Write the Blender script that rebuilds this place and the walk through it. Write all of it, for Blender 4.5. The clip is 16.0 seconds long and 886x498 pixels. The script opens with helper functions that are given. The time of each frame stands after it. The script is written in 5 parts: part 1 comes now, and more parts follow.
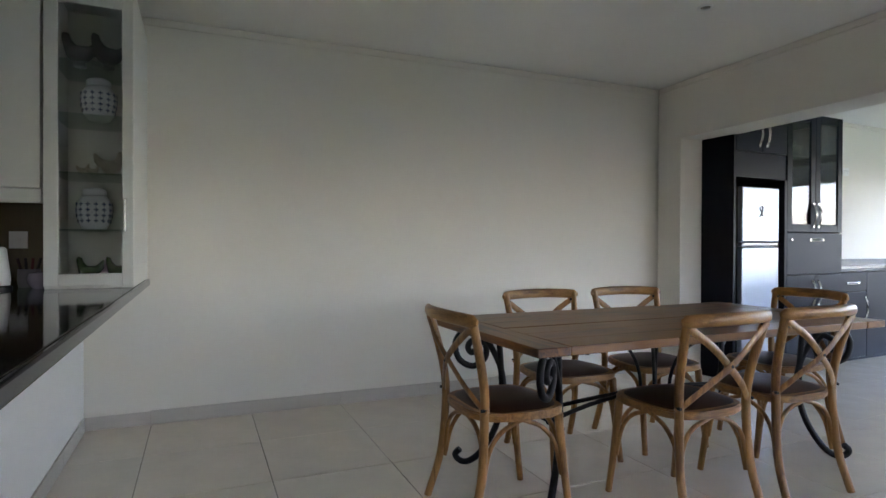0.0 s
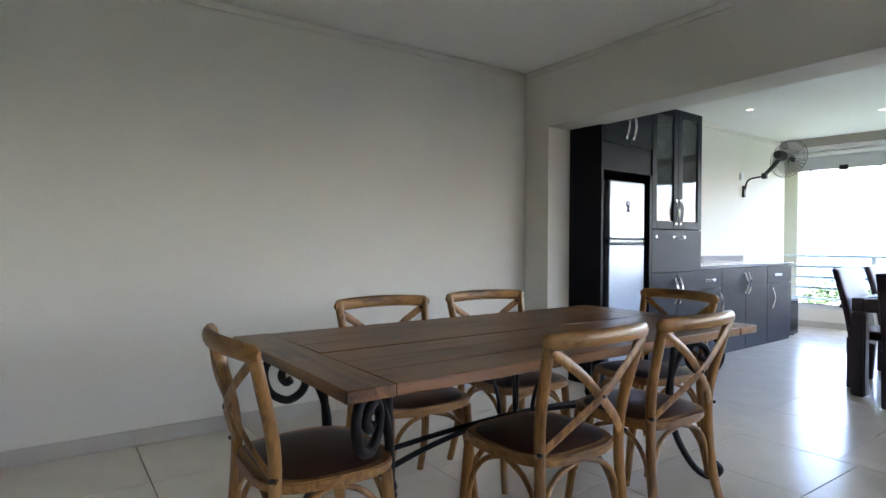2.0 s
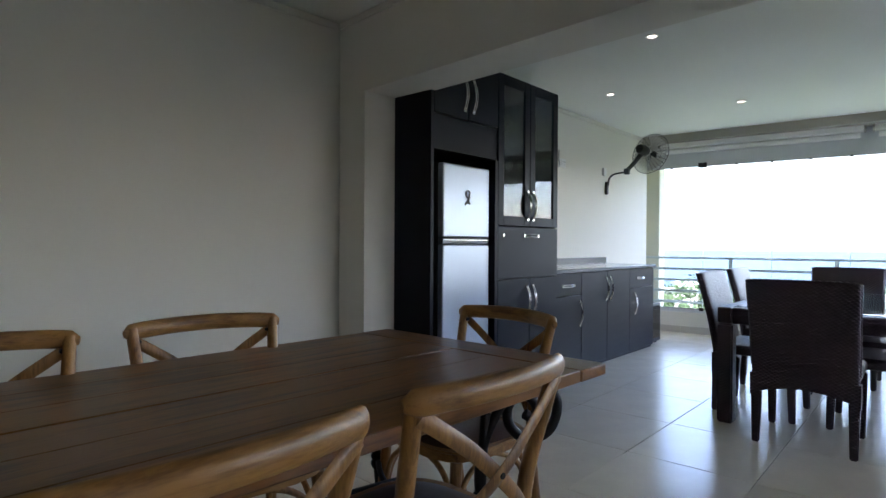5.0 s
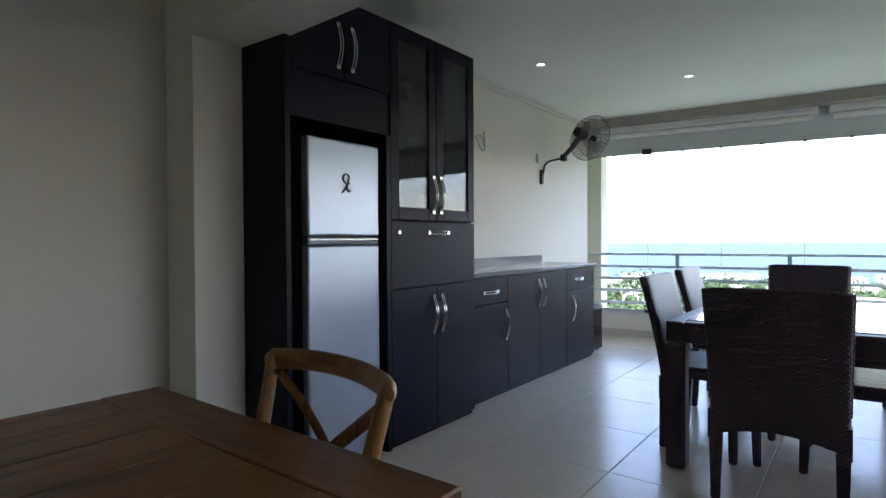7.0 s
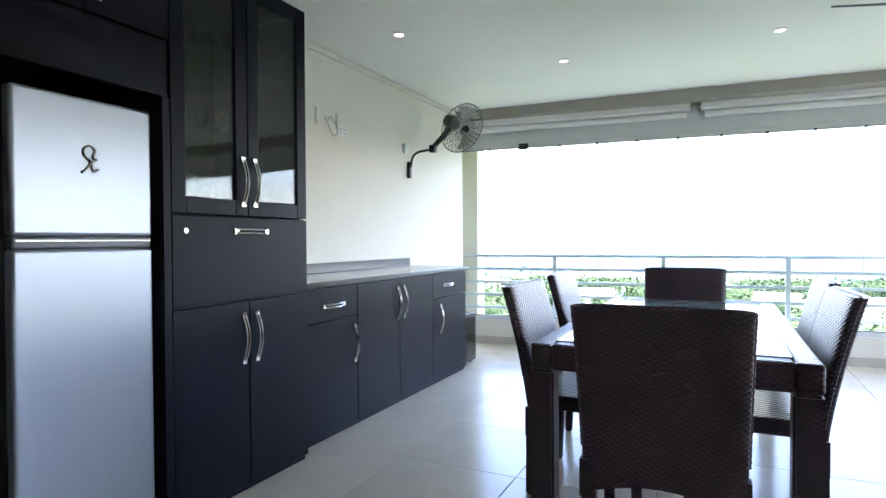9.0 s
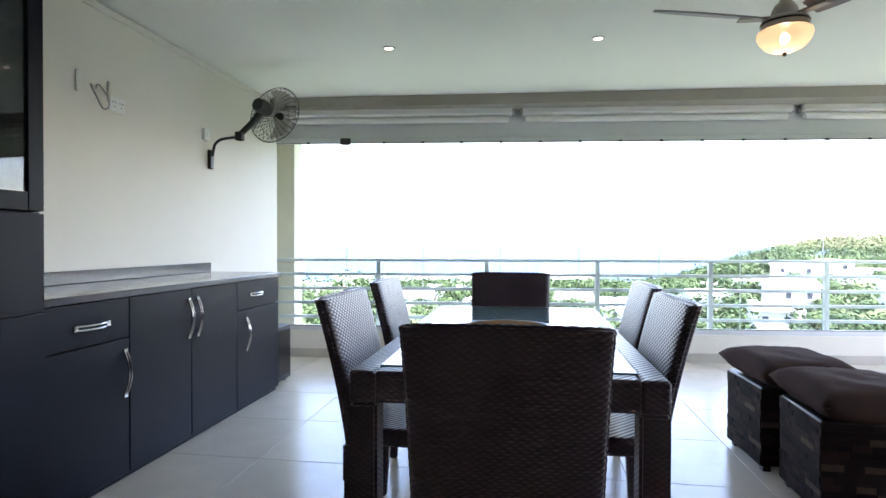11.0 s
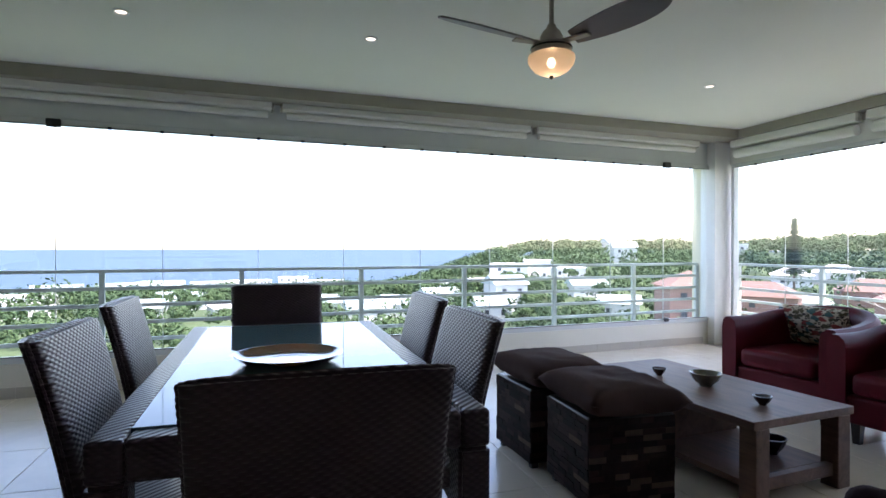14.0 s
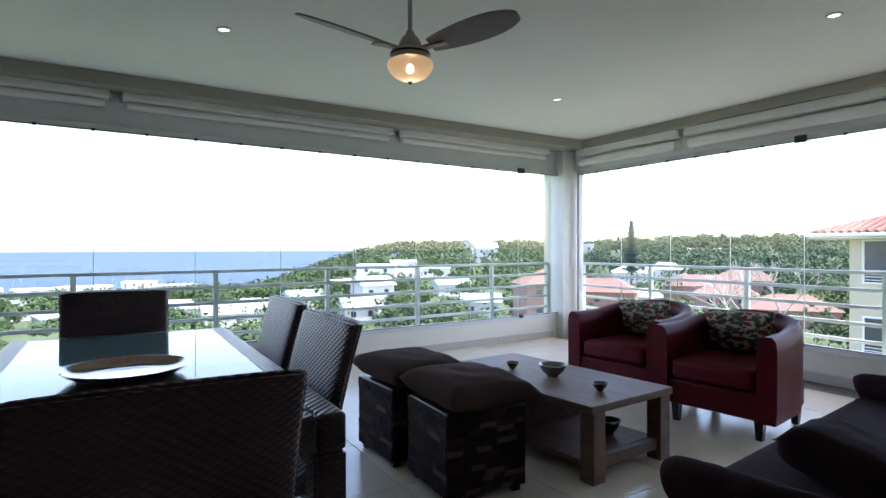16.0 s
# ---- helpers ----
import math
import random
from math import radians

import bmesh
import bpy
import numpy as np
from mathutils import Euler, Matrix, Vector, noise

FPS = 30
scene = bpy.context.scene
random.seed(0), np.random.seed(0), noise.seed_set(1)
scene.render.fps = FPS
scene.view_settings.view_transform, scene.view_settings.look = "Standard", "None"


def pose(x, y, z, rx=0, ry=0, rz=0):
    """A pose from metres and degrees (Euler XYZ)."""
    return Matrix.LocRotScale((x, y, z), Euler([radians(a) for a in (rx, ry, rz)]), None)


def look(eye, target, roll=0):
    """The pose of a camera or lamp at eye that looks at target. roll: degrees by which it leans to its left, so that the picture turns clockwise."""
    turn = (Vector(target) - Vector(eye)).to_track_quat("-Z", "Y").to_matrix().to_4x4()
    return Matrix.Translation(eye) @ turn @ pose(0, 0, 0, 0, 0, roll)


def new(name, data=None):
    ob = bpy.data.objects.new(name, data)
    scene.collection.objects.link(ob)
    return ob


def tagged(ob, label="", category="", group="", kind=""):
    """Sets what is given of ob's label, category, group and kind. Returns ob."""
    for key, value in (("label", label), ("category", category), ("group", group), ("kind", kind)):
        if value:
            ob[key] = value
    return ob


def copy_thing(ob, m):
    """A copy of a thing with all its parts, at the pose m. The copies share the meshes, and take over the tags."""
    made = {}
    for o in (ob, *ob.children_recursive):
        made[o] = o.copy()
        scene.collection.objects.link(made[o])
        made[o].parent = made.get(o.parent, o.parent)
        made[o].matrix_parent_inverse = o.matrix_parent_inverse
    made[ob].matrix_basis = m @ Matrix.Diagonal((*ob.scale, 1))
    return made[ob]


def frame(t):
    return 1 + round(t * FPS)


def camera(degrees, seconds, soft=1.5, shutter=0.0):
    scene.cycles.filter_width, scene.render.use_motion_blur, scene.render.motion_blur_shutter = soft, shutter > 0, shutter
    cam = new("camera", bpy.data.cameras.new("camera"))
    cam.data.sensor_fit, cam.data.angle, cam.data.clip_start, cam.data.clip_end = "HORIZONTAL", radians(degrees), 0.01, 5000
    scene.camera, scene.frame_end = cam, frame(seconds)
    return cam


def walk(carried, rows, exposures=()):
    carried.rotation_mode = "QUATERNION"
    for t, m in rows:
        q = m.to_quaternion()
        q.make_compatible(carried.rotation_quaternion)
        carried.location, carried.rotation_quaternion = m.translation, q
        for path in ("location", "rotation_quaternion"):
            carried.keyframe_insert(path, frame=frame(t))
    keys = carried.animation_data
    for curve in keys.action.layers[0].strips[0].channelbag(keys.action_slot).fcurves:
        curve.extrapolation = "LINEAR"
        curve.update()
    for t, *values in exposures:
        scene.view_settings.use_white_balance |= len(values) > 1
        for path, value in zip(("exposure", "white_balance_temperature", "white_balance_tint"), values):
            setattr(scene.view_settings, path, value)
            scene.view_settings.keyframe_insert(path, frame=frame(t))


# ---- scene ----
SKY, SUN = 0.15, 2.0
EXPOSURES = [(0.0, 4.50, 6550, 29), (2.0, 4.58, 6500, 28.5), (3.5, 4.14, 6500, 27.5), (4.7, 3.76, 6450, 26.5), (7.0, 3.38, 6600, 26), (8.0, 3.84, 6550, 26), (9.0, 4.28, 6550, 26), (11.5, 3.68, 6850, 26.5), (12.5, 3.32, 6800, 26.5), (14.0, 2.85, 6700, 25), (16.0, 2.75, 6600, 23.5)]
cam = camera(75.7, 16.0)
PATH = [
    (0, (0.325, 0.341, 1.142), (1.194, 2.142, 1.126), 0.2),
    (0.5, (0.447, 0.436, 1.138), (1.452, 2.165, 1.12), 0.2),
    (1, (0.574, 0.546, 1.153), (1.661, 2.225, 1.131), 0.2),
    (1.5, (0.713, 0.661, 1.146), (1.865, 2.295, 1.121), 0.3),
    (2, (0.866, 0.779, 1.141), (2.084, 2.365, 1.116), 0.3),
    (2.5, (0.994, 0.87, 1.125), (2.282, 2.4, 1.1), 0.3),
    (3, (1.186, 0.948, 1.121), (2.535, 2.425, 1.099), 0.2),
    (3.5, (1.413, 1.003, 1.121), (2.784, 2.459, 1.101), 0.0),
    (4, (1.603, 1.072, 1.114), (3.002, 2.501, 1.094), -0.0),
    (4.5, (1.808, 1.154, 1.132), (3.256, 2.534, 1.112), -0.1),
    (4.7, (1.887, 1.177, 1.123), (3.358, 2.532, 1.106), 0.1),
    (7, (2.95, 1.494, 1.15), (4.554, 2.687, 1.119), -0.3),
    (7.5, (3.172, 1.505, 1.13), (4.797, 2.672, 1.109), -0.4),
    (8, (3.376, 1.546, 1.144), (5.051, 2.639, 1.115), -0.3),
    (8.5, (3.548, 1.585, 1.156), (5.295, 2.558, 1.124), -0.2),
    (9, (3.716, 1.623, 1.151), (5.514, 2.498, 1.12), -0.3),
    (9.2, (3.79, 1.627, 1.163), (5.602, 2.474, 1.129), -0.2),
    (11.5, (4.215, 1.774, 1.147), (6.21, 1.912, 1.132), 0.1),
    (12, (4.296, 1.802, 1.152), (6.296, 1.818, 1.139), 0.1),
    (12.5, (4.376, 1.844, 1.171), (6.371, 1.705, 1.155), 0.1),
    (13, (4.421, 1.879, 1.182), (6.397, 1.575, 1.169), 0.2),
    (13.5, (4.442, 1.9, 1.187), (6.388, 1.44, 1.176), 0.2),
    (14, (4.446, 1.897, 1.188), (6.36, 1.318, 1.178), 0.1),
    (14.5, (4.446, 1.893, 1.187), (6.323, 1.201, 1.178), 0.0),
    (15, (4.443, 1.888, 1.189), (6.277, 1.091, 1.182), -0.0),
    (15.5, (4.432, 1.878, 1.193), (6.22, 0.982, 1.185), -0.1),
    (16, (4.419, 1.875, 1.194), (6.148, 0.87, 1.187), -0.1),
]
walk(cam, [(t, look(eye, target, roll)) for t, eye, target, roll in PATH], EXPOSURES)


# ---- world, sun, exposure ----
world = bpy.data.worlds.new("world")
scene.world = world
world.use_nodes = True
wn = world.node_tree
sky = wn.nodes.new("ShaderNodeTexSky")
sky.sky_type = "NISHITA"
sky.sun_disc = False
sky.sun_elevation, sky.sun_rotation = radians(64), radians(215)
sky.altitude, sky.air_density, sky.dust_density = 20, 1.0, 1.5
wn.links.new(sky.outputs[0], wn.nodes["Background"].inputs[0])
wn.nodes["Background"].inputs[1].default_value = SKY

sun_data = bpy.data.lights.new("sun", "SUN")
sun_data.energy, sun_data.angle, sun_data.color = SUN, radians(0.6), (1.0, 0.95, 0.88)
sun = new("sun", sun_data)
SUN_DIR = Vector((math.sin(radians(215)) * math.cos(radians(64)), math.cos(radians(215)) * math.cos(radians(64)), math.sin(radians(64))))
sun.matrix_world = look(SUN_DIR * 30, (0, 0, 0))


# ---- mesh helpers ----
def box(bm, x0, x1, y0, y1, z0, z1, m=None):
    """A box between two corners, optionally moved by m."""
    vs = [bm.verts.new((x, y, z)) for z in (z0, z1) for y in (y0, y1) for x in (x0, x1)]
    for f in ((0, 2, 3, 1), (4, 5, 7, 6), (0, 1, 5, 4), (2, 6, 7, 3), (0, 4, 6, 2), (1, 3, 7, 5)):
        bm.faces.new([vs[i] for i in f])
    if m is not None:
        bmesh.ops.transform(bm, matrix=m, verts=vs)
    return vs


def rbox(x0, x1, y0, y1, z0, z1, r=0.004, seg=2, m=None):
    """A bmesh holding one box with rounded edges."""
    bm = bmesh.new()
    box(bm, x0, x1, y0, y1, z0, z1)
    bmesh.ops.bevel(bm, geom=bm.edges[:], offset=r, segments=seg, profile=0.5, affect="EDGES")
    bm.normal_update()
    for f in bm.faces:
        f.material_index = 1 if max(abs(c) for c in f.normal) > 0.999 else 0
    if m is not None:
        bmesh.ops.transform(bm, matrix=m, verts=bm.verts[:])
    return bm


def tube(pts, r, n=8, bm=None, flat=1.0, closed=False, cap=True):
    """A round bar along a polyline; r a number or one radius a point; flat squeezes it across its second axis."""
    bm = bm or bmesh.new()
    pts = [Vector(p) for p in pts]
    rs = r if isinstance(r, (list, tuple)) else [r] * len(pts)
    rings, up = [], None
    for i, p in enumerate(pts):
        a = pts[(i - 1) % len(pts)] if closed or i else p
        b = pts[(i + 1) % len(pts)] if closed or i < len(pts) - 1 else p
        t = (b - a).normalized()
        if up is None:
            up = t.orthogonal() if abs(t.z) > 0.9 else t.cross(Vector((0, 0, 1)))
        u = (up - t * up.dot(t)).normalized()
        v = t.cross(u)
        up = u
        rings.append([bm.verts.new(p + (u * math.cos(k * math.tau / n) * flat + v * math.sin(k * math.tau / n)) * rs[i]) for k in range(n)])
    m = len(rings)
    for i in range(m if closed else m - 1):
        for k in range(n):
            bm.faces.new((rings[i][k], rings[i][(k + 1) % n], rings[(i + 1) % m][(k + 1) % n], rings[(i + 1) % m][k]))
    if cap and not closed:
        bm.faces.new(rings[0][::-1])
        bm.faces.new(rings[-1])
    return bm


def lathe(profile, n=24, bm=None, at=(0, 0, 0)):
    """A turned shape: profile of (radius, height)."""
    bm = bm or bmesh.new()
    rings = []
    for r, z in profile:
        if r < 1e-5:
            rings.append([bm.verts.new((at[0], at[1], at[2] + z))])
        else:
            rings.append([bm.verts.new((at[0] + r * math.cos(k * math.tau / n), at[1] + r * math.sin(k * math.tau / n), at[2] + z)) for k in range(n)])
    for a, b in zip(rings, rings[1:]):
        for k in range(n):
            q = [a[k % len(a)], a[(k + 1) % len(a)], b[(k + 1) % len(b)], b[k % len(b)]]
            q = [v for i, v in enumerate(q) if v not in q[:i]]
            if len(q) > 2:
                bm.faces.new(q)
    return bm


def slab(outline, z0, z1, bm=None):
    """A flat plate with the given outline."""
    bm = bm or bmesh.new()
    lo = [bm.verts.new((x, y, z0)) for x, y in outline]
    hi = [bm.verts.new((x, y, z1)) for x, y in outline]
    bm.faces.new(lo[::-1])
    bm.faces.new(hi)
    for i in range(len(lo)):
        j = (i + 1) % len(lo)
        bm.faces.new((lo[i], lo[j], hi[j], hi[i]))
    return bm


def grid_surface(fn, nu, nv, bm=None):
    """A surface of nu x nv faces from fn(u, v) over the unit square."""
    bm = bm or bmesh.new()
    vs = [[bm.verts.new(fn(i / nu, j / nv)) for j in range(nv + 1)] for i in range(nu + 1)]
    for i in range(nu):
        for j in range(nv):
            bm.faces.new((vs[i][j], vs[i + 1][j], vs[i + 1][j + 1], vs[i][j + 1]))
    return bm


def arc(p0, p1, bulge, n=8):
    """Points on a bow from p0 to p1 that bends towards the vector bulge."""
    p0, p1, bulge = Vector(p0), Vector(p1), Vector(bulge)
    return [p0.lerp(p1, i / n) + bulge * (4 * (i / n) * (1 - i / n)) for i in range(n + 1)]


def spline(ctrl, n=6):
    """A smooth curve through control points."""
    c = [Vector(p) for p in ctrl]
    c = [c[0] * 2 - c[1]] + c + [c[-1] * 2 - c[-2]]
    out = []
    for i in range(1, len(c) - 2):
        a, b, d, e = c[i - 1], c[i], c[i + 1], c[i + 2]
        for k in range(n):
            t = k / n
            out.append(0.5 * (2 * b + (d - a) * t + (2 * a - 5 * b + 4 * d - e) * t * t + (3 * b - a - 3 * d + e) * t ** 3))
    return out + [c[-2]]


def mesh_of(name, bm, material, smooth=None):
    bmesh.ops.recalc_face_normals(bm, faces=bm.faces[:])
    flat = [not smooth or f.material_index == 1 for f in bm.faces]
    for f in bm.faces:
        f.material_index = 0
    me = bpy.data.meshes.new(name)
    bm.to_mesh(me)
    bm.free()
    me.materials.append(material)
    if smooth:
        me.set_sharp_from_angle(angle=radians(smooth))
    me.polygons.foreach_set("use_smooth", [not q for q in flat])
    return me


def part(name, bm, material, parent=None, label="", smooth=50):
    """One mesh object under a thing or a part."""
    ob = new(name, mesh_of(name, bm, material, smooth))
    ob.parent = parent
    if label:
        tagged(ob, label)
    return ob


def thing(name, m, label, category, group=""):
    """An empty at the base of a thing."""
    ob = new(name)
    ob.empty_display_size = 0.1
    ob.matrix_world = m
    return tagged(ob, label, category, group)


def solid(name, bm, material, label, category, group="", m=None, smooth=50, kind=""):
    """A thing that is one mesh."""
    ob = part(name, bm, material, None, "", smooth)
    if m is not None:
        ob.matrix_world = m
    return tagged(ob, label, category, group, kind)


# ---- materials ----
def mat(name, colour, rough=0.5, metal=0.0, vary=0.08, scale=8.0, bump=0.0, bump_scale=60.0, coat=0.0, spec=0.5, stretch=(1, 1, 1), rough_vary=0.08, per_object=0.0):
    """A surface with broad stains, fine grain and relief."""
    m = bpy.data.materials.new(name)
    m.use_nodes = True
    nt = m.node_tree
    b = nt.nodes["Principled BSDF"]
    b.inputs["Metallic"].default_value = metal
    b.inputs["Specular IOR Level"].default_value = spec
    b.inputs["Coat Weight"].default_value = coat
    b.inputs["Coat Roughness"].default_value = 0.12
    co = nt.nodes.new("ShaderNodeTexCoord")
    mp = nt.nodes.new("ShaderNodeMapping")
    mp.inputs["Scale"].default_value = stretch
    nt.links.new(co.outputs["Object"], mp.inputs[0])
    n1 = nt.nodes.new("ShaderNodeTexNoise")
    n1.inputs["Scale"].default_value, n1.inputs["Detail"].default_value = scale, 5
    n2 = nt.nodes.new("ShaderNodeTexNoise")
    n2.inputs["Scale"].default_value, n2.inputs["Detail"].default_value = bump_scale, 3
    for n in (n1, n2):
        nt.links.new(mp.outputs[0], n.inputs["Vector"])
    ramp = nt.nodes.new("ShaderNodeMix")
    ramp.data_type = "RGBA"
    ramp.inputs[6].default_value = tuple(min(1, c * (1 - vary)) for c in colour) + (1,)
    ramp.inputs[7].default_value = tuple(min(1, c * (1 + vary)) for c in colour) + (1,)
    add = nt.nodes.new("ShaderNodeMath")
    add.operation = "MULTIPLY_ADD"
    add.inputs[1].default_value = 0.35
    nt.links.new(n2.outputs[0], add.inputs[0])
    sub = nt.nodes.new("ShaderNodeMath")
    sub.operation = "MULTIPLY_ADD"
    sub.inputs[1].default_value, sub.inputs[2].default_value = 1.3, -0.32
    nt.links.new(n1.outputs[0], sub.inputs[0])
    nt.links.new(sub.outputs[0], add.inputs[2])
    last = add.outputs[0]
    if per_object:
        oi = nt.nodes.new("ShaderNodeObjectInfo")
        mo = nt.nodes.new("ShaderNodeMath")
        mo.operation = "MULTIPLY_ADD"
        mo.inputs[1].default_value = per_object
        nt.links.new(oi.outputs["Random"], mo.inputs[0])
        nt.links.new(last, mo.inputs[2])
        last = mo.outputs[0]
    nt.links.new(last, ramp.inputs[0])
    nt.links.new(ramp.outputs[2], b.inputs["Base Color"])
    rr = nt.nodes.new("ShaderNodeMapRange")
    rr.inputs[3].default_value, rr.inputs[4].default_value = max(0.02, rough - rough_vary), min(1, rough + rough_vary)
    nt.links.new(n1.outputs[0], rr.inputs[0])
    nt.links.new(rr.outputs[0], b.inputs["Roughness"])
    if bump:
        bp = nt.nodes.new("ShaderNodeBump")
        bp.inputs["Strength"].default_value, bp.inputs["Distance"].default_value = bump, 0.004
        nt.links.new(n2.outputs[0], bp.inputs["Height"])
        nt.links.new(bp.outputs[0], b.inputs["Normal"])
    return m


def wood(name, light, dark, scale=3.0, rough=0.45, coat=0.0, axis="X", per_object=0.0):
    """Wood with grain along one axis."""
    m = bpy.data.materials.new(name)
    m.use_nodes = True
    nt = m.node_tree
    b = nt.nodes["Principled BSDF"]
    co = nt.nodes.new("ShaderNodeTexCoord")
    mp = nt.nodes.new("ShaderNodeMapping")
    mp.inputs["Scale"].default_value = {"X": (0.6, 6, 6), "Y": (6, 0.6, 6), "Z": (6, 6, 0.6)}[axis]
    nt.links.new(co.outputs["Object"], mp.inputs[0])
    n1 = nt.nodes.new("ShaderNodeTexNoise")
    n1.inputs["Scale"].default_value, n1.inputs["Detail"].default_value, n1.inputs["Distortion"].default_value = scale, 8, 1.4
    n2 = nt.nodes.new("ShaderNodeTexNoise")
    n2.inputs["Scale"].default_value, n2.inputs["Detail"].default_value = scale * 9, 4
    for n in (n1, n2):
        nt.links.new(mp.outputs[0], n.inputs["Vector"])
    big = nt.nodes.new("ShaderNodeTexNoise")
    big.inputs["Scale"].default_value, big.inputs["Detail"].default_value = 2.2, 3
    nt.links.new(co.outputs["Object"], big.inputs["Vector"])
    a = nt.nodes.new("ShaderNodeMath")
    a.operation = "MULTIPLY_ADD"
    a.inputs[1].default_value = 0.45
    nt.links.new(n2.outputs[0], a.inputs[0])
    nt.links.new(n1.outputs[0], a.inputs[2])
    c = nt.nodes.new("ShaderNodeMath")
    c.operation = "MULTIPLY_ADD"
    c.inputs[1].default_value = 0.7
    nt.links.new(big.outputs[0], c.inputs[0])
    nt.links.new(a.outputs[0], c.inputs[2])
    last = c.outputs[0]
    if per_object:
        oi = nt.nodes.new("ShaderNodeObjectInfo")
        mo = nt.nodes.new("ShaderNodeMath")
        mo.operation = "MULTIPLY_ADD"
        mo.inputs[1].default_value = per_object
        nt.links.new(oi.outputs["Random"], mo.inputs[0])
        nt.links.new(last, mo.inputs[2])
        last = mo.outputs[0]
    r = nt.nodes.new("ShaderNodeValToRGB")
    r.color_ramp.elements[0].position, r.color_ramp.elements[0].color = 0.72, (*dark, 1)
    r.color_ramp.elements[1].position, r.color_ramp.elements[1].color = 1.35 if not per_object else 1.0, (*light, 1)
    r.color_ramp.elements[1].position = 1.0
    sc = nt.nodes.new("ShaderNodeMath")
    sc.operation = "MULTIPLY"
    sc.inputs[1].default_value = 0.85
    nt.links.new(last, sc.inputs[0])
    nt.links.new(sc.outputs[0], r.inputs[0])
    nt.links.new(r.outputs[0], b.inputs["Base Color"])
    b.inputs["Roughness"].default_value = rough
    b.inputs["Coat Weight"].default_value = coat
    b.inputs["Coat Roughness"].default_value = 0.2
    bp = nt.nodes.new("ShaderNodeBump")
    bp.inputs["Strength"].default_value, bp.inputs["Distance"].default_value = 0.25, 0.003
    nt.links.new(a.outputs[0], bp.inputs["Height"])
    nt.links.new(bp.outputs[0], b.inputs["Normal"])
    return m


def wicker(name, colour, pitch=0.022):
    """Flat plastic strands woven over and under."""
    m = bpy.data.materials.new(name)
    m.use_nodes = True
    nt = m.node_tree
    b = nt.nodes["Principled BSDF"]
    co = nt.nodes.new("ShaderNodeTexCoord")
    sep = nt.nodes.new("ShaderNodeSeparateXYZ")
    nt.links.new(co.outputs["Object"], sep.inputs[0])

    def node(op, *args):
        n = nt.nodes.new("ShaderNodeMath")
        n.operation = op
        for i, a in enumerate(args):
            if isinstance(a, (int, float)):
                n.inputs[i].default_value = a
            else:
                nt.links.new(a, n.inputs[i])
        return n.outputs[0]

    xy = node("ADD", sep.outputs[0], sep.outputs[1])
    u = node("MULTIPLY", xy, math.pi / pitch)
    v = node("MULTIPLY", sep.outputs[2], math.pi / (pitch * 0.62))
    su, sv = node("SINE", u), node("SINE", v)
    cell = node("MULTIPLY", su, sv)
    ridge = node("ABSOLUTE", node("SINE", node("MULTIPLY", v, 1.0)))
    h = node("ADD", node("MULTIPLY", cell, 0.7), node("MULTIPLY", ridge, 0.5))
    bp = nt.nodes.new("ShaderNodeBump")
    bp.inputs["Strength"].default_value, bp.inputs["Distance"].default_value = 0.55, 0.0045
    nt.links.new(h, bp.inputs["Height"])
    nt.links.new(bp.outputs[0], b.inputs["Normal"])
    mix = nt.nodes.new("ShaderNodeMix")
    mix.data_type = "RGBA"
    mix.inputs[6].default_value = tuple(c * 0.6 for c in colour) + (1,)
    mix.inputs[7].default_value = tuple(c * 1.25 for c in colour) + (1,)
    nz = nt.nodes.new("ShaderNodeTexNoise")
    nz.inputs["Scale"].default_value = 25
    nt.links.new(co.outputs["Object"], nz.inputs["Vector"])
    f = node("ADD", node("MULTIPLY", h, 0.35), node("MULTIPLY", nz.outputs[0], 0.6))
    nt.links.new(f, mix.inputs[0])
    nt.links.new(mix.outputs[2], b.inputs["Base Color"])
    b.inputs["Roughness"].default_value = 0.30
    return m


def glass(name, tint=(1, 1, 1), rough=0.0):
    """Thin clear glass: mostly see-through, with a mirror film."""
    m = bpy.data.materials.new(name)
    m.use_nodes = True
    nt = m.node_tree
    for n in list(nt.nodes):
        if n.type != "OUTPUT_MATERIAL":
            nt.nodes.remove(n)
    out = nt.nodes["Material Output"]
    tr = nt.nodes.new("ShaderNodeBsdfTransparent")
    tr.inputs[0].default_value = (*tint, 1)
    gl = nt.nodes.new("ShaderNodeBsdfGlossy")
    gl.inputs["Roughness"].default_value = rough
    lw = nt.nodes.new("ShaderNodeLayerWeight")
    lw.inputs[0].default_value = 0.5
    pw = nt.nodes.new("ShaderNodeMath")
    pw.operation = "POWER"
    pw.inputs[1].default_value = 5
    nt.links.new(lw.outputs["Facing"], pw.inputs[0])
    fr = nt.nodes.new("ShaderNodeMath")
    fr.operation = "MULTIPLY_ADD"
    fr.inputs[1].default_value, fr.inputs[2].default_value = 0.9, 0.04
    nt.links.new(pw.outputs[0], fr.inputs[0])
    mx = nt.nodes.new("ShaderNodeMixShader")
    nt.links.new(fr.outputs[0], mx.inputs[0])
    nt.links.new(tr.outputs[0], mx.inputs[1])
    nt.links.new(gl.outputs[0], mx.inputs[2])
    nt.links.new(mx.outputs[0], out.inputs[0])
    return m


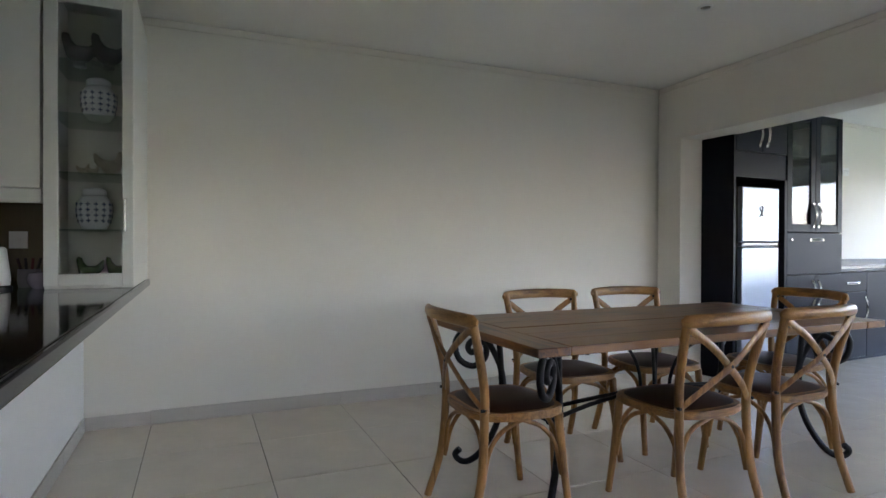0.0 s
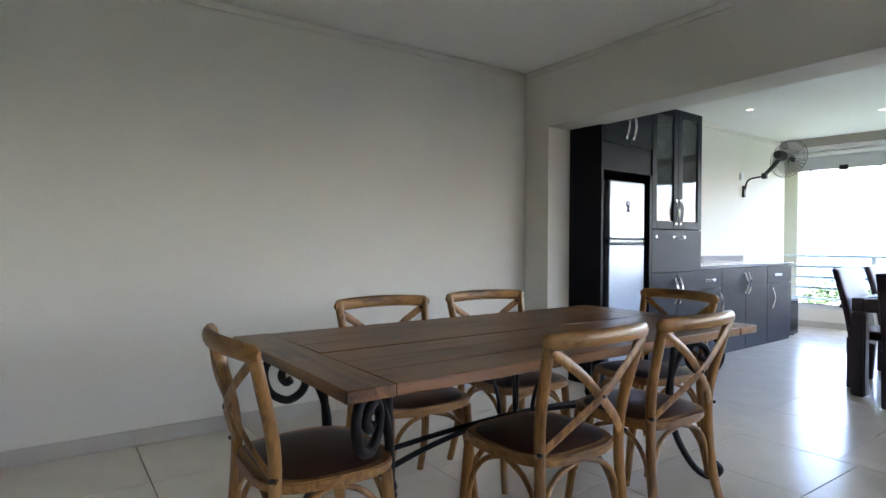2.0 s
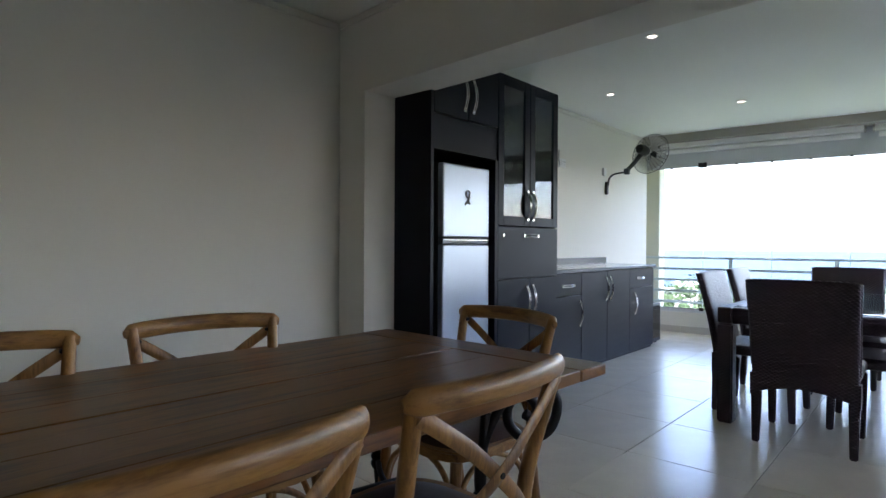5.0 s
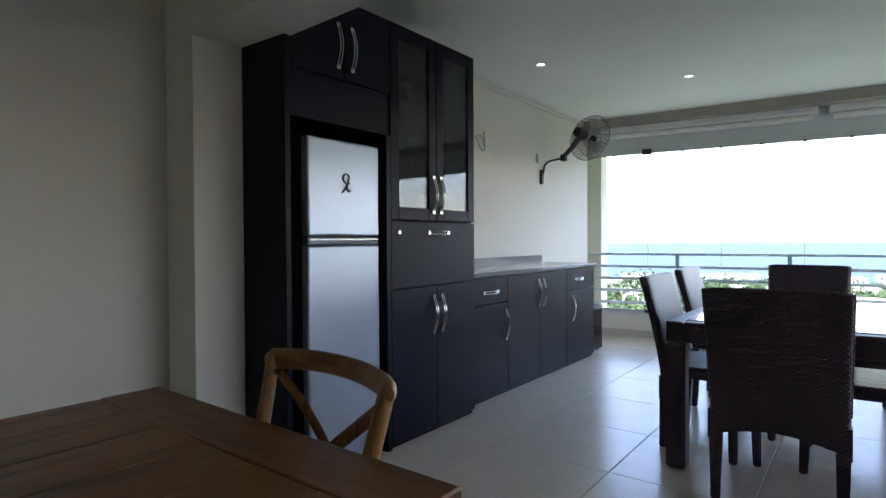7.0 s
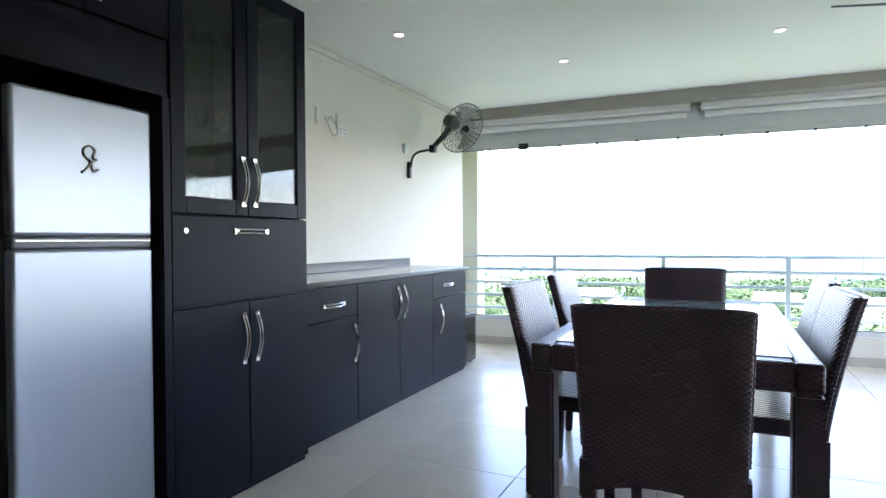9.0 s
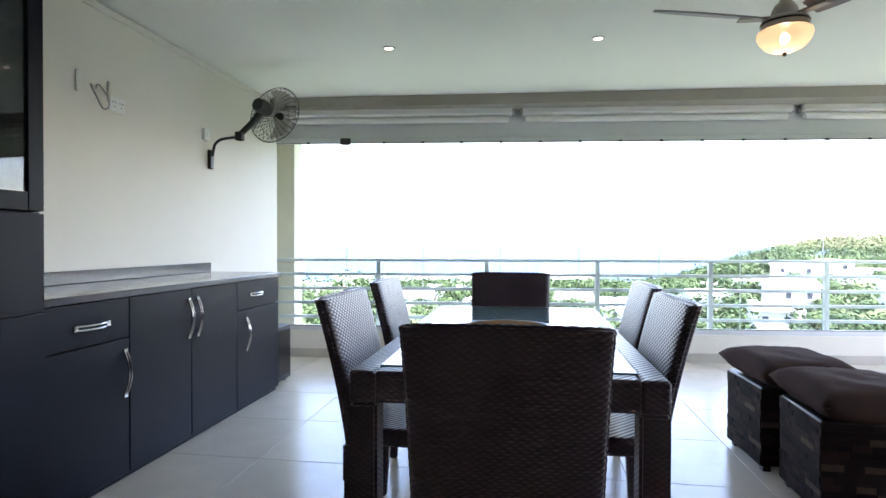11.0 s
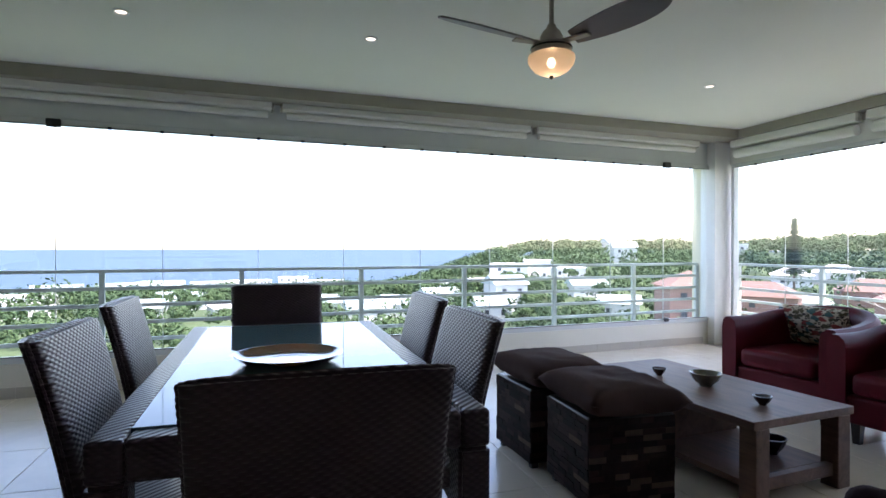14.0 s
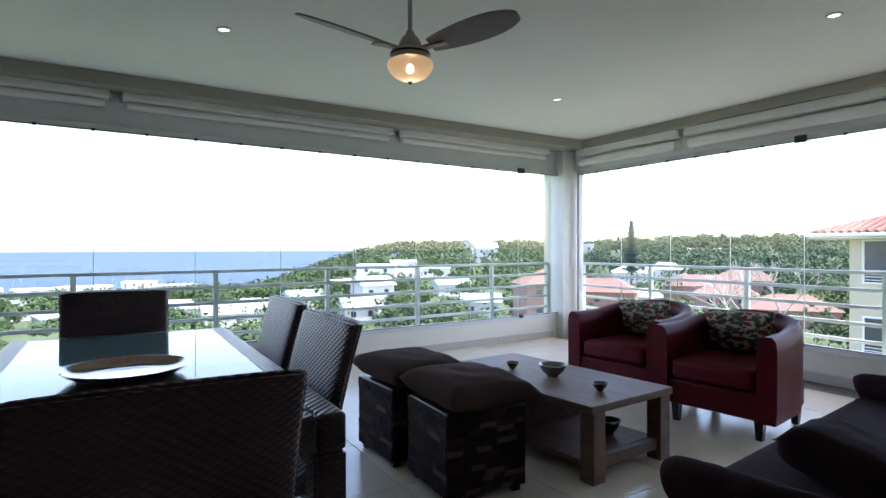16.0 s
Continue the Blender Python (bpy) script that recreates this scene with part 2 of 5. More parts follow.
def frosted(name, colour):
    """Frosted glass that passes lamplight."""
    m = bpy.data.materials.new(name)
    m.use_nodes = True
    nt = m.node_tree
    tr = nt.nodes.new("ShaderNodeBsdfTranslucent")
    tr.inputs[0].default_value = (*colour, 1)
    b = nt.nodes["Principled BSDF"]
    b.inputs["Base Color"].default_value, b.inputs["Roughness"].default_value = (*colour, 1), 0.35
    mx = nt.nodes.new("ShaderNodeMixShader")
    mx.inputs[0].default_value = 0.45
    nt.links.new(b.outputs[0], mx.inputs[1])
    nt.links.new(tr.outputs[0], mx.inputs[2])
    clear = nt.nodes.new("ShaderNodeBsdfTransparent")
    m2 = nt.nodes.new("ShaderNodeMixShader")
    m2.inputs[0].default_value = 0.22
    nt.links.new(mx.outputs[0], m2.inputs[1])
    nt.links.new(clear.outputs[0], m2.inputs[2])
    nt.links.new(m2.outputs[0], nt.nodes["Material Output"].inputs[0])
    return m


def glow(name, colour, strength):
    m = mat(name, colour, 0.4)
    b = m.node_tree.nodes["Principled BSDF"]
    b.inputs["Emission Color"].default_value = (*colour, 1)
    b.inputs["Emission Strength"].default_value = strength
    return m


PAINT = mat("wall paint", (0.75, 0.715, 0.635), 0.7, vary=0.03, scale=1.5, bump=0.12, bump_scale=180)
CEIL = mat("ceiling paint", (0.86, 0.85, 0.80), 0.8, vary=0.02, scale=2, bump=0.06, bump_scale=150)
WHITE = mat("white paint", (0.78, 0.78, 0.75), 0.4, vary=0.03, bump=0.05)
TILE = mat("porcelain tile", (0.74, 0.655, 0.53), 0.22, vary=0.07, scale=5, bump=0.03, bump_scale=25, per_object=0.35, rough_vary=0.06)
GROUT = mat("grout", (0.20, 0.18, 0.15), 0.9, vary=0.2, scale=14)
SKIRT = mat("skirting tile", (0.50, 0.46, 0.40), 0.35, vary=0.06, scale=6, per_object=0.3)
EXT = mat("cream render", (0.72, 0.68, 0.52), 0.85, vary=0.05, scale=3, bump=0.2, bump_scale=90)
ALU = mat("white powder coat", (0.66, 0.68, 0.68), 0.35, vary=0.03, scale=10)
RAIL = mat("pale green-grey paint", (0.55, 0.60, 0.57), 0.4, vary=0.05, scale=12)
BLIND = mat("blind cassette", (0.84, 0.83, 0.79), 0.6, vary=0.03, scale=4)
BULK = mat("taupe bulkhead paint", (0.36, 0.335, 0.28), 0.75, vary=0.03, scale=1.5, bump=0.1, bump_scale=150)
EDGE = mat("glass edge", (0.55, 0.60, 0.58), 0.2)
BLACK = mat("black plastic", (0.015, 0.015, 0.017), 0.4)
CAB = mat("charcoal foil", (0.0062, 0.0078, 0.0155), 0.42, vary=0.15, spec=0.14, scale=2.5, bump=0.06, bump_scale=40, stretch=(1, 1, 8))
CABIN = mat("dark cabinet inside", (0.03, 0.028, 0.028), 0.6)
CHROME = mat("brushed steel", (0.62, 0.61, 0.60), 0.24, metal=1.0, vary=0.06)
STONE = mat("grey quartz", (0.085, 0.085, 0.095), 0.16, vary=0.3, scale=70)
GRANITE = mat("black granite", (0.012, 0.012, 0.013), 0.06, vary=0.5, scale=90)
FRIDGE = mat("silver fridge steel", (0.42, 0.47, 0.56), 0.32, metal=0.6, vary=0.015, scale=1.2, rough_vary=0.02)
FRIDGE_SIDE = mat("fridge side", (0.02, 0.02, 0.022), 0.45)
GLASS = glass("window glass", (0.97, 0.99, 0.98))
SHELF_GLASS = glass("greenish shelf glass", (0.86, 0.93, 0.90))
OAK = wood("oiled oak", (0.36, 0.172, 0.045), (0.145, 0.060, 0.014), 4.0, 0.42, 0.15, "Z")
OAK_X = wood("oiled oak rail", (0.36, 0.172, 0.045), (0.145, 0.060, 0.014), 4.0, 0.42, 0.15, "X")
PLANK = wood("waxed table plank", (0.225, 0.090, 0.018), (0.060, 0.023, 0.006), 2.6, 0.36, 0.03, "X", 0.10)
PLANK_Y = wood("waxed breadboard end", (0.225, 0.090, 0.018), (0.060, 0.023, 0.006), 2.6, 0.36, 0.03, "Y", 0.10)
LEATHER = mat("brown leather", (0.060, 0.027, 0.017), 0.42, vary=0.25, scale=9, bump=0.25, bump_scale=120)
IRON = mat("wrought iron", (0.016, 0.015, 0.015), 0.5, metal=0.6, vary=0.3, scale=30, bump=0.3, bump_scale=80)
WICKER = wicker("dark wicker", (0.058, 0.035, 0.049), 0.015)
FROST = mat("pale glass table top", (0.10, 0.17, 0.19), 0.035, spec=0.22, vary=0.03, scale=3, rough_vary=0.015)
RED = mat("oxblood leather", (0.088, 0.0065, 0.013), 0.45, spec=0.10, vary=0.22, scale=6, bump=0.22, bump_scale=110)
DARKLEG = mat("dark leg", (0.012, 0.009, 0.008), 0.4)
PLUM = mat("plum suede", (0.036, 0.019, 0.025), 0.95, spec=0.08, vary=0.3, scale=10, bump=0.3, bump_scale=150)
CUSH = mat("taupe velvet", (0.074, 0.045, 0.040), 0.95, spec=0.1, vary=0.22, scale=7, bump=0.25, bump_scale=160)
PALEWOOD = wood("limed wood", (0.18, 0.102, 0.072), (0.105, 0.058, 0.040), 3.0, 0.5, 0.0, "X")
CERAMIC = mat("terracotta glaze", (0.26, 0.085, 0.03), 0.07, vary=0.35, scale=14, coat=1.0, rough_vary=0.03)
GLAZE = mat("grey-green glaze", (0.17, 0.17, 0.13), 0.18, vary=0.4, scale=30, coat=0.3)
DARKGLAZE = mat("dark glaze", (0.05, 0.022, 0.018), 0.2, vary=0.4, scale=40)
PORCELAIN = mat("white porcelain", (0.62, 0.64, 0.66), 0.15, vary=0.06)
COBALT = mat("cobalt glaze", (0.05, 0.075, 0.16), 0.2, vary=0.3, scale=40)
FANSTEEL = mat("nickel fan housing", (0.40, 0.35, 0.31), 0.38, metal=0.5, vary=0.05)
FANBLADE = mat("silver-grey fan blade", (0.30, 0.28, 0.28), 0.4, vary=0.08)
LAMPGLASS = frosted("frosted lamp bowl", (0.66, 0.58, 0.48))
SPOT = glow("lit downlight", (1.0, 0.93, 0.80), 0.5)


# ---- the building ----
CH = 2.56                                   # ceiling height
MD = pose(4.32, 4.19, 0, 0, 0, -2.6)        # dining room: wall along x at y = 0, beam at x = 0
MW = pose(9.90, 1.0, 0, 0, 0, 4.86)         # sea window: panes along y at x = 0
MR = pose(0, -3.5, 0)                       # side window: panes along x at y = 0


def wall(name, boxes, material, m=None, kind="structure"):
    bm = bmesh.new()
    for b in boxes:
        box(bm, *b)
    ob = part(name, bm, material, None, "", None)
    if m is not None:
        ob.matrix_world = m
    return tagged(ob, kind=kind)


floor = wall("floor", [(-4.6, 10.6, -4.4, 4.9, -0.30, -0.010)], GROUT)
tagged(floor, "beige porcelain floor tiles with dark joints", "floor")
wall("ceiling", [(-4.6, 10.7, -4.4, 4.9, CH, CH + 0.3)], CEIL)
wall("wall_north_dining", [(-8.6, 0.32, 0, 0.25, -0.2, CH)], PAINT, MD)
wall("wall_north_living", [(4.55, 9.60, 4.24, 4.45, -0.2, CH)], PAINT)
wall("wall_north_return", [(9.5, 9.9, 4.40, 4.6, -0.2, CH)], EXT)
# stub of wall and the beam over the wide opening
MB = pose(4.355, 4.19, 0, 0, 0, -4.6)       # the beam runs a little askew
wall("wall_stub", [(0.0, 0.31, -0.285, -0.012, -0.2, 2.085)], PAINT, MB)
wall("beam", [(0.0, 0.30, -8.3, -0.012, 2.07, CH)], PAINT, MB)
wall("wall_south_dining", [(-4.6, -0.26, -3.75, -3.55, -0.2, CH), (0.34, 4.35, -3.75, -3.55, -0.2, CH), (-0.26, 0.34, -3.75, -3.55, -0.2, 0.265), (-0.26, 0.34, -3.75, -3.55, 2.19, CH)], PAINT)
wall("wall_west", [(-4.6, -4.4, -4.4, 4.9, -0.2, CH)], PAINT)
# thin shadow-gap trim under the ceiling
wall("trim_dining", [(-8.6, -0.001, -0.014, -0.001, CH - 0.05, CH - 0.010)], PAINT, MD)
wall("trim_beam", [(-0.014, -0.001, -8.3, -0.03, CH - 0.05, CH - 0.010)], PAINT, MB)
wall("trim_living", [(6.10, 9.50, 4.226, 4.239, CH - 0.05, CH - 0.010)], PAINT)
# low walls under the windows
wall("wall_east_low", [(-0.03, 0.20, -4.5, 3.50, -0.2, 0.265)], PAINT, MW)
wall("wall_south_low", [(4.6, 10.15, -0.03, -0.23, -0.2, 0.265)], PAINT, MR)
wall("wall_south_stub", [(4.2, 4.75, -0.25, 0.02, -0.2, CH)], PAINT, MR)
wall("corner_post", [(10.12, 10.36, -3.62, -3.27, -0.2, CH)], WHITE)
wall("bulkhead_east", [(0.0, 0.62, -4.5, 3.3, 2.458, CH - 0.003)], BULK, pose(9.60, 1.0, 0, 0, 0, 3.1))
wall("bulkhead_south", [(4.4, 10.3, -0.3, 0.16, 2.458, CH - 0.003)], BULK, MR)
wall("lintel_east", [(0.03, 0.3, -4.5, 3.5, 2.19, 2.469)], PAINT, MW)
wall("lintel_south", [(4.4, 10.3, -0.3, -0.03, 2.19, 2.469)], PAINT, MR)
# rendered piers outside the glass
wall("pier_north", [(0.24, 0.5, 3.16, 3.60, -0.2, 2.6)], EXT, MW)
wall("pier_south", [(0.10, 0.30, -4.66, -4.365, -0.2, 2.6)], EXT, MW)


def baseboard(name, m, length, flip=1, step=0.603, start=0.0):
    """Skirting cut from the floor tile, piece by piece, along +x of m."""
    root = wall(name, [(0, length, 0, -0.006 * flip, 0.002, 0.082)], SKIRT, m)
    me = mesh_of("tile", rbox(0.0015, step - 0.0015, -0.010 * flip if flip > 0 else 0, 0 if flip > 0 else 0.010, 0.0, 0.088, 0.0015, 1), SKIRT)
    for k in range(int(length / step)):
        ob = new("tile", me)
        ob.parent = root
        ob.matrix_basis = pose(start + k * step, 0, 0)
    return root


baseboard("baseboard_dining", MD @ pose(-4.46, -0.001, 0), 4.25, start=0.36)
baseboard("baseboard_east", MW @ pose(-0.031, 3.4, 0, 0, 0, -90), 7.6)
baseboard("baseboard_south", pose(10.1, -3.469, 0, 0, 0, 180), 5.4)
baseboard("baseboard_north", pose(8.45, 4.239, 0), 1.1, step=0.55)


# ---- frameless folding windows, railings, blinds ----
def folding_window(name, m, ys, z0=0.268, z1=2.19, label="", locks=(1, -2)):
    """Frameless panes along local y at the given joints, in a slim track, with small black hinges."""
    root = thing(name, m, label, "window")
    root["kind"] = "structure"
    part("window_frame", rbox(-0.035, 0.035, min(ys), max(ys), z1 - 0.045, z1, 0.004), ALU, root, "white aluminium head track")
    part("window_frame", rbox(-0.035, 0.035, min(ys), max(ys), z0, z0 + 0.05, 0.004), ALU, root, "white aluminium floor track")
    for y in (min(ys), max(ys)):
        part("window_frame", rbox(-0.04, 0.04, y - 0.02, y + 0.02, z0, z1, 0.004), ALU, root, "white aluminium jamb")
    part("seal", rbox(-0.040, -0.036, min(ys), max(ys), z1 - 0.052, z1 - 0.046, 0.001, 1), BLACK, root, "black seal")
    part("seal", rbox(-0.040, -0.036, min(ys), max(ys), z0 + 0.048, z0 + 0.056, 0.001, 1), BLACK, root, "black seal")
    ys = sorted(ys)
    for a, b in zip(ys, ys[1:]):
        pane = part("pane", rbox(-0.005, 0.005, a + 0.003, b - 0.003, z0 + 0.05, z1 - 0.045, 0.001, 1), GLASS, root, "clear frameless pane", None)
        pane.visible_shadow = False
    edge = mesh_of("pane_edge", rbox(-0.0055, 0.0055, -0.0022, 0.0022, z0 + 0.05, z1 - 0.045, 0.001, 1), EDGE)
    hinge = mesh_of("hinge", rbox(-0.058, -0.040, -0.014, 0.014, z1 - 0.062, z1 - 0.040, 0.003), BLACK)
    for y in ys[1:-1]:
        for me in (edge, hinge):
            ob = new(me.name, me)
            ob.parent, ob.matrix_basis = root, pose(0, y, 0)
    for a, b in zip(ys, ys[1:]):
        ob = new("hinge", hinge)
        ob.parent, ob.matrix_basis = root, pose(0, (a + b) / 2, 0)
    lock = mesh_of("lock", rbox(-0.075, -0.041, -0.05, 0.05, z1 - 0.07, z1 - 0.005, 0.006), BLACK)
    foot = mesh_of("lock", rbox(-0.075, -0.041, -0.025, 0.025, z0 + 0.03, z0 + 0.075, 0.006), BLACK)
    for y in [ys[k] for k in locks]:
        for me in (lock, foot):
            ob = new("lock", me)
            ob.parent, ob.matrix_basis = root, pose(0, y, 0)
    return root


EAST = [3.30] + [2.545 - 0.769 * k for k in range(9)] + [-4.345]
folding_window("window_1", MW, EAST, label="frameless folding glass window facing the sea")
SOUTH = [10.045 - 0.708 * k for k in range(8)]
folding_window("window_2", MR @ pose(0, 0, 0, 0, 0, -90), SOUTH, label="frameless folding glass window beside the armchairs", locks=(3,))

folding_window("window_3", pose(0, -3.65, 0, 0, 0, -90), [0.34, 0.04, -0.26], label="frameless folding glass window of the dining room")


def railing(name, m, posts, label):
    """A balustrade of flat rails along local y."""
    root = thing(name, m, label, "railing")
    a, b = min(posts), max(posts)
    part("top_rail", rbox(-0.03, 0.03, a, b, 0.955, 0.985, 0.008), RAIL, root)
    for z in (0.822, 0.675, 0.528, 0.38):
        part("rail", rbox(-0.012, 0.012, a, b, z - 0.016, z + 0.016, 0.005), RAIL, root)
    for y in posts:
        part("post", rbox(-0.022, 0.022, y - 0.022, y + 0.022, -0.02, 0.957, 0.004), RAIL, root)
    return root


railing("railing", MW @ pose(0.19, 0, 0), [3.37 - 1.116 * k for k in range(7)] + [-4.32], "pale grey-green painted steel balcony railing outside the glass")
railing("railing", MR @ pose(0, -0.16, 0, 0, 0, -90), [10.15, 9.03, 7.84, 6.65, 5.46, 4.6], "pale grey-green painted steel railing outside the side window")
wall("ledge_east", [(0.15, 0.50, -4.6, 3.6, -0.25, -0.02)], EXT, MW)
wall("ledge_south", [(4.4, 10.4, -0.45, -0.11, -0.25, -0.02)], EXT, MR)


def roller_blind(m, y0, y1, drop=0.0):
    """A rolled-up blind in a white cassette along local y."""
    root = thing("roller_blind", m, "rolled-up off-white roller blind in a white cassette under the bulkhead", "blind", "roller blinds")
    prof = [(-0.12, 2.456), (-0.122, 2.405 - drop * 0.4), (-0.11, 2.395 - drop * 0.4), (-0.02, 2.395 - drop * 0.4), (-0.02, 2.456)]
    bm = bmesh.new()
    lo = [bm.verts.new((x, y0, z)) for x, z in prof]
    hi = [bm.verts.new((x, y1, z)) for x, z in prof]
    bm.faces.new(lo), bm.faces.new(hi[::-1])
    for i in range(len(prof)):
        bm.faces.new((lo[i], lo[(i + 1) % len(prof)], hi[(i + 1) % len(prof)], hi[i]))
    part("cassette", bm, BLIND, root)
    part("bottom_bar", tube([(-0.062, y0 + 0.03, 2.357 - drop), (-0.062, y1 - 0.03, 2.357 - drop)], 0.032 + drop * 0.3, 14), BLIND, root, "rolled fabric hem bar")
    for y in (y0 - 0.012, y1 + 0.012):
        part("bracket", rbox(-0.09, -0.02, y - 0.010, y + 0.010, 2.385, 2.456, 0.003), CHROME, root, "grey metal bracket")
    return root


for a, b in ((3.38, 0.90), (0.80, -1.72), (-1.82, -4.05)):
    roller_blind(MW, b, a)
for a, b in ((10.0, 8.47), (8.37, 6.4), (6.3, 4.8)):
    roller_blind(MR @ pose(0, 0, 0, 0, 0, -90), b, a, 0.06)
wall("fascia_east", [(-0.012, 0.029, -4.34, 3.45, 2.192, 2.456)], ALU, MW)
wall("fascia_south", [(4.6, 10.2, -0.029, 0.012, 2.192, 2.456)], BLIND, MR)


# ---- fitted charcoal cabinets ----
def bow_handle(parent, x, y, z, length, vertical=True):
    """A bowed steel pull with a slot through it, standing off a front that faces -y."""
    n, bm = 10, bmesh.new()
    for side in (-1, 1):
        pts = [((i / n - 0.5) * length, -0.006 - 0.026 * (1 - (2 * i / n - 1) ** 2), side * 0.0085) for i in range(n + 1)]
        tube(pts, 0.0045, 6, bm)
    for e in (-1, 1):
        box(bm, e * length / 2 - 0.012, e * length / 2 + 0.012, -0.009, 0.0, -0.0125, 0.0125)
    m = pose(x, y, z, 0, 90 if vertical else 0, 0)
    bmesh.ops.transform(bm, matrix=m, verts=bm.verts[:])
    return part("handle", bm, CHROME, parent, "bowed brushed steel pull")


def front(parent, name, x0, x1, y, z0, z1, handles=(), r=0.003):
    """A plain door or drawer front with its pulls (x, z, length, vertical)."""
    ob = part(name, rbox(x0 + 0.002, x1 - 0.002, y, y + 0.018, z0 + 0.002, z1 - 0.002, r, 1), CAB, parent)
    for hx, hz, hl, hv in handles:
        bow_handle(ob, hx, y, hz, hl, hv)
    return ob


def glazed_door(parent, x0, x1, y, z0, z1, hx, hz):
    ob = part("door", rbox(x0 + 0.002, x0 + 0.072, y, y + 0.02, z0, z1, 0.003, 1), CAB, parent, "charcoal frame with a clear pane")
    part("stile", rbox(x1 - 0.072, x1 - 0.002, y, y + 0.02, z0, z1, 0.003, 1), CAB, ob)
    part("rail", rbox(x0 + 0.072, x1 - 0.072, y, y + 0.02, z1 - 0.075, z1, 0.003, 1), CAB, ob)
    part("rail", rbox(x0 + 0.072, x1 - 0.072, y, y + 0.02, z0, z0 + 0.07, 0.003, 1), CAB, ob)
    p = part("pane", rbox(x0 + 0.068, x1 - 0.068, y + 0.010, y + 0.014, z0 + 0.066, z1 - 0.071, 0.001, 1), GLASS, ob, "clear glass pane", None)
    p.visible_shadow = False
    bow_handle(ob, hx, y, hz, 0.20)
    return ob


FY = 3.57                                   # front of the tall units
fridge_housing = thing("fridge_housing", pose(4.57, FY, 0), "tall charcoal fridge housing with two top doors", "cabinet")
h = fridge_housing
part("side_panel", rbox(0.0, 0.03, 0.0, 0.66, 0.0, 2.34, 0.002, 1), CAB, h)
part("side_panel", rbox(0.665, 0.70, 0.0, 0.66, 0.0, 1.715, 0.002, 1), CAB, h)
part("top_box", rbox(0.03, 0.70, 0.022, 0.66, 1.72, 2.34, 0.002, 1), CAB, h)
part("filler_panel", rbox(0.03, 0.70, 0.012, 0.021, 1.72, 1.935, 0.002, 1), CAB, h)
front(h, "door", 0.03, 0.365, 0.0, 1.94, 2.34, ((0.318, 2.10, 0.20, True),))
front(h, "door", 0.365, 0.70, 0.0, 1.94, 2.34, ((0.412, 2.10, 0.20, True),))
part("back_panel", rbox(0.03, 0.665, 0.63, 0.66, 0.0, 1.72, 0.002, 1), CABIN, h)

display_unit = thing("display_cabinet", pose(5.27, FY, 0), "tall charcoal cabinet with glazed upper doors and a drop front", "cabinet")
d = display_unit
part("carcass", rbox(0.0, 0.82, 0.022, 0.66, 0.0, 1.262, 0.002, 1), CAB, d)
part("side_panel", rbox(0.0, 0.02, 0.022, 0.66, 1.264, 2.34, 0.002, 1), CAB, d)
part("side_panel", rbox(0.80, 0.82, 0.022, 0.66, 1.264, 2.34, 0.002, 1), CAB, d)
part("top_panel", rbox(0.02, 0.80, 0.022, 0.66, 2.318, 2.34, 0.002, 1), CAB, d)
part("back_panel", rbox(0.02, 0.80, 0.64, 0.66, 1.264, 2.316, 0.002, 1), CABIN, d)
for z in (1.62, 1.96):
    sh = part("shelf", rbox(0.021, 0.799, 0.06, 0.62, z, z + 0.008, 0.001, 1), SHELF_GLASS, d, "glass shelf", None)
    sh.visible_shadow = False
glazed_door(d, 0.0, 0.41, 0.0, 1.266, 2.34, 0.375, 1.42)
glazed_door(d, 0.41, 0.82, 0.0, 1.266, 2.34, 0.447, 1.42)
ff = front(d, "drop_front", 0.0, 0.82, 0.0, 0.882, 1.258, ((0.425, 1.195, 0.185, False),))
part("lock", tube([(0.065, 0.0, 1.195), (0.065, -0.006, 1.195)], 0.011, 14), CHROME, ff, "round steel lock")
front(d, "door", 0.0, 0.41, 0.0, 0.03, 0.878, ((0.372, 0.71, 0.21, True),))
front(d, "door", 0.41, 0.82, 0.0, 0.03, 0.878, ((0.452, 0.71, 0.21, True),))

BY = 3.655
base_1 = thing("base_cabinet", pose(6.10, BY, 0), "charcoal base cabinet with a drawer over a door", "cabinet", "base cabinets")
part("carcass", rbox(0.0, 0.57, 0.022, 0.58, 0.0, 0.885, 0.002, 1), CAB, base_1)
front(base_1, "drawer", 0.0, 0.57, 0.0, 0.69, 0.885, ((0.325, 0.775, 0.19, False),))
front(base_1, "door", 0.0, 0.57, 0.0, 0.03, 0.686, ((0.535, 0.52, 0.21, True),))
base_2 = thing("base_cabinet", pose(6.67, BY, 0), "charcoal base cabinet with a pair of doors", "cabinet", "base cabinets")
part("carcass", rbox(0.0, 1.04, 0.022, 0.58, 0.0, 0.885, 0.002, 1), CAB, base_2)
front(base_2, "door", 0.0, 0.52, 0.0, 0.03, 0.885, ((0.49, 0.715, 0.21, True),))
front(base_2, "door", 0.52, 1.04, 0.0, 0.03, 0.885, ((0.575, 0.715, 0.21, True),))
base_3 = thing("base_cabinet", pose(7.71, BY, 0), "charcoal base cabinet with a drawer over a door", "cabinet", "base cabinets")
part("carcass", rbox(0.0, 0.64, 0.022, 0.58, 0.0, 0.885, 0.002, 1), CAB, base_3)
front(base_3, "drawer", 0.0, 0.64, 0.0, 0.69, 0.885, ((0.265, 0.785, 0.17, False),))
front(base_3, "door", 0.0, 0.64, 0.0, 0.03, 0.686, ((0.125, 0.52, 0.21, True),))
worktop = thing("worktop", pose(6.10, BY, 0), "dark grey stone worktop on the base cabinets", "worktop")
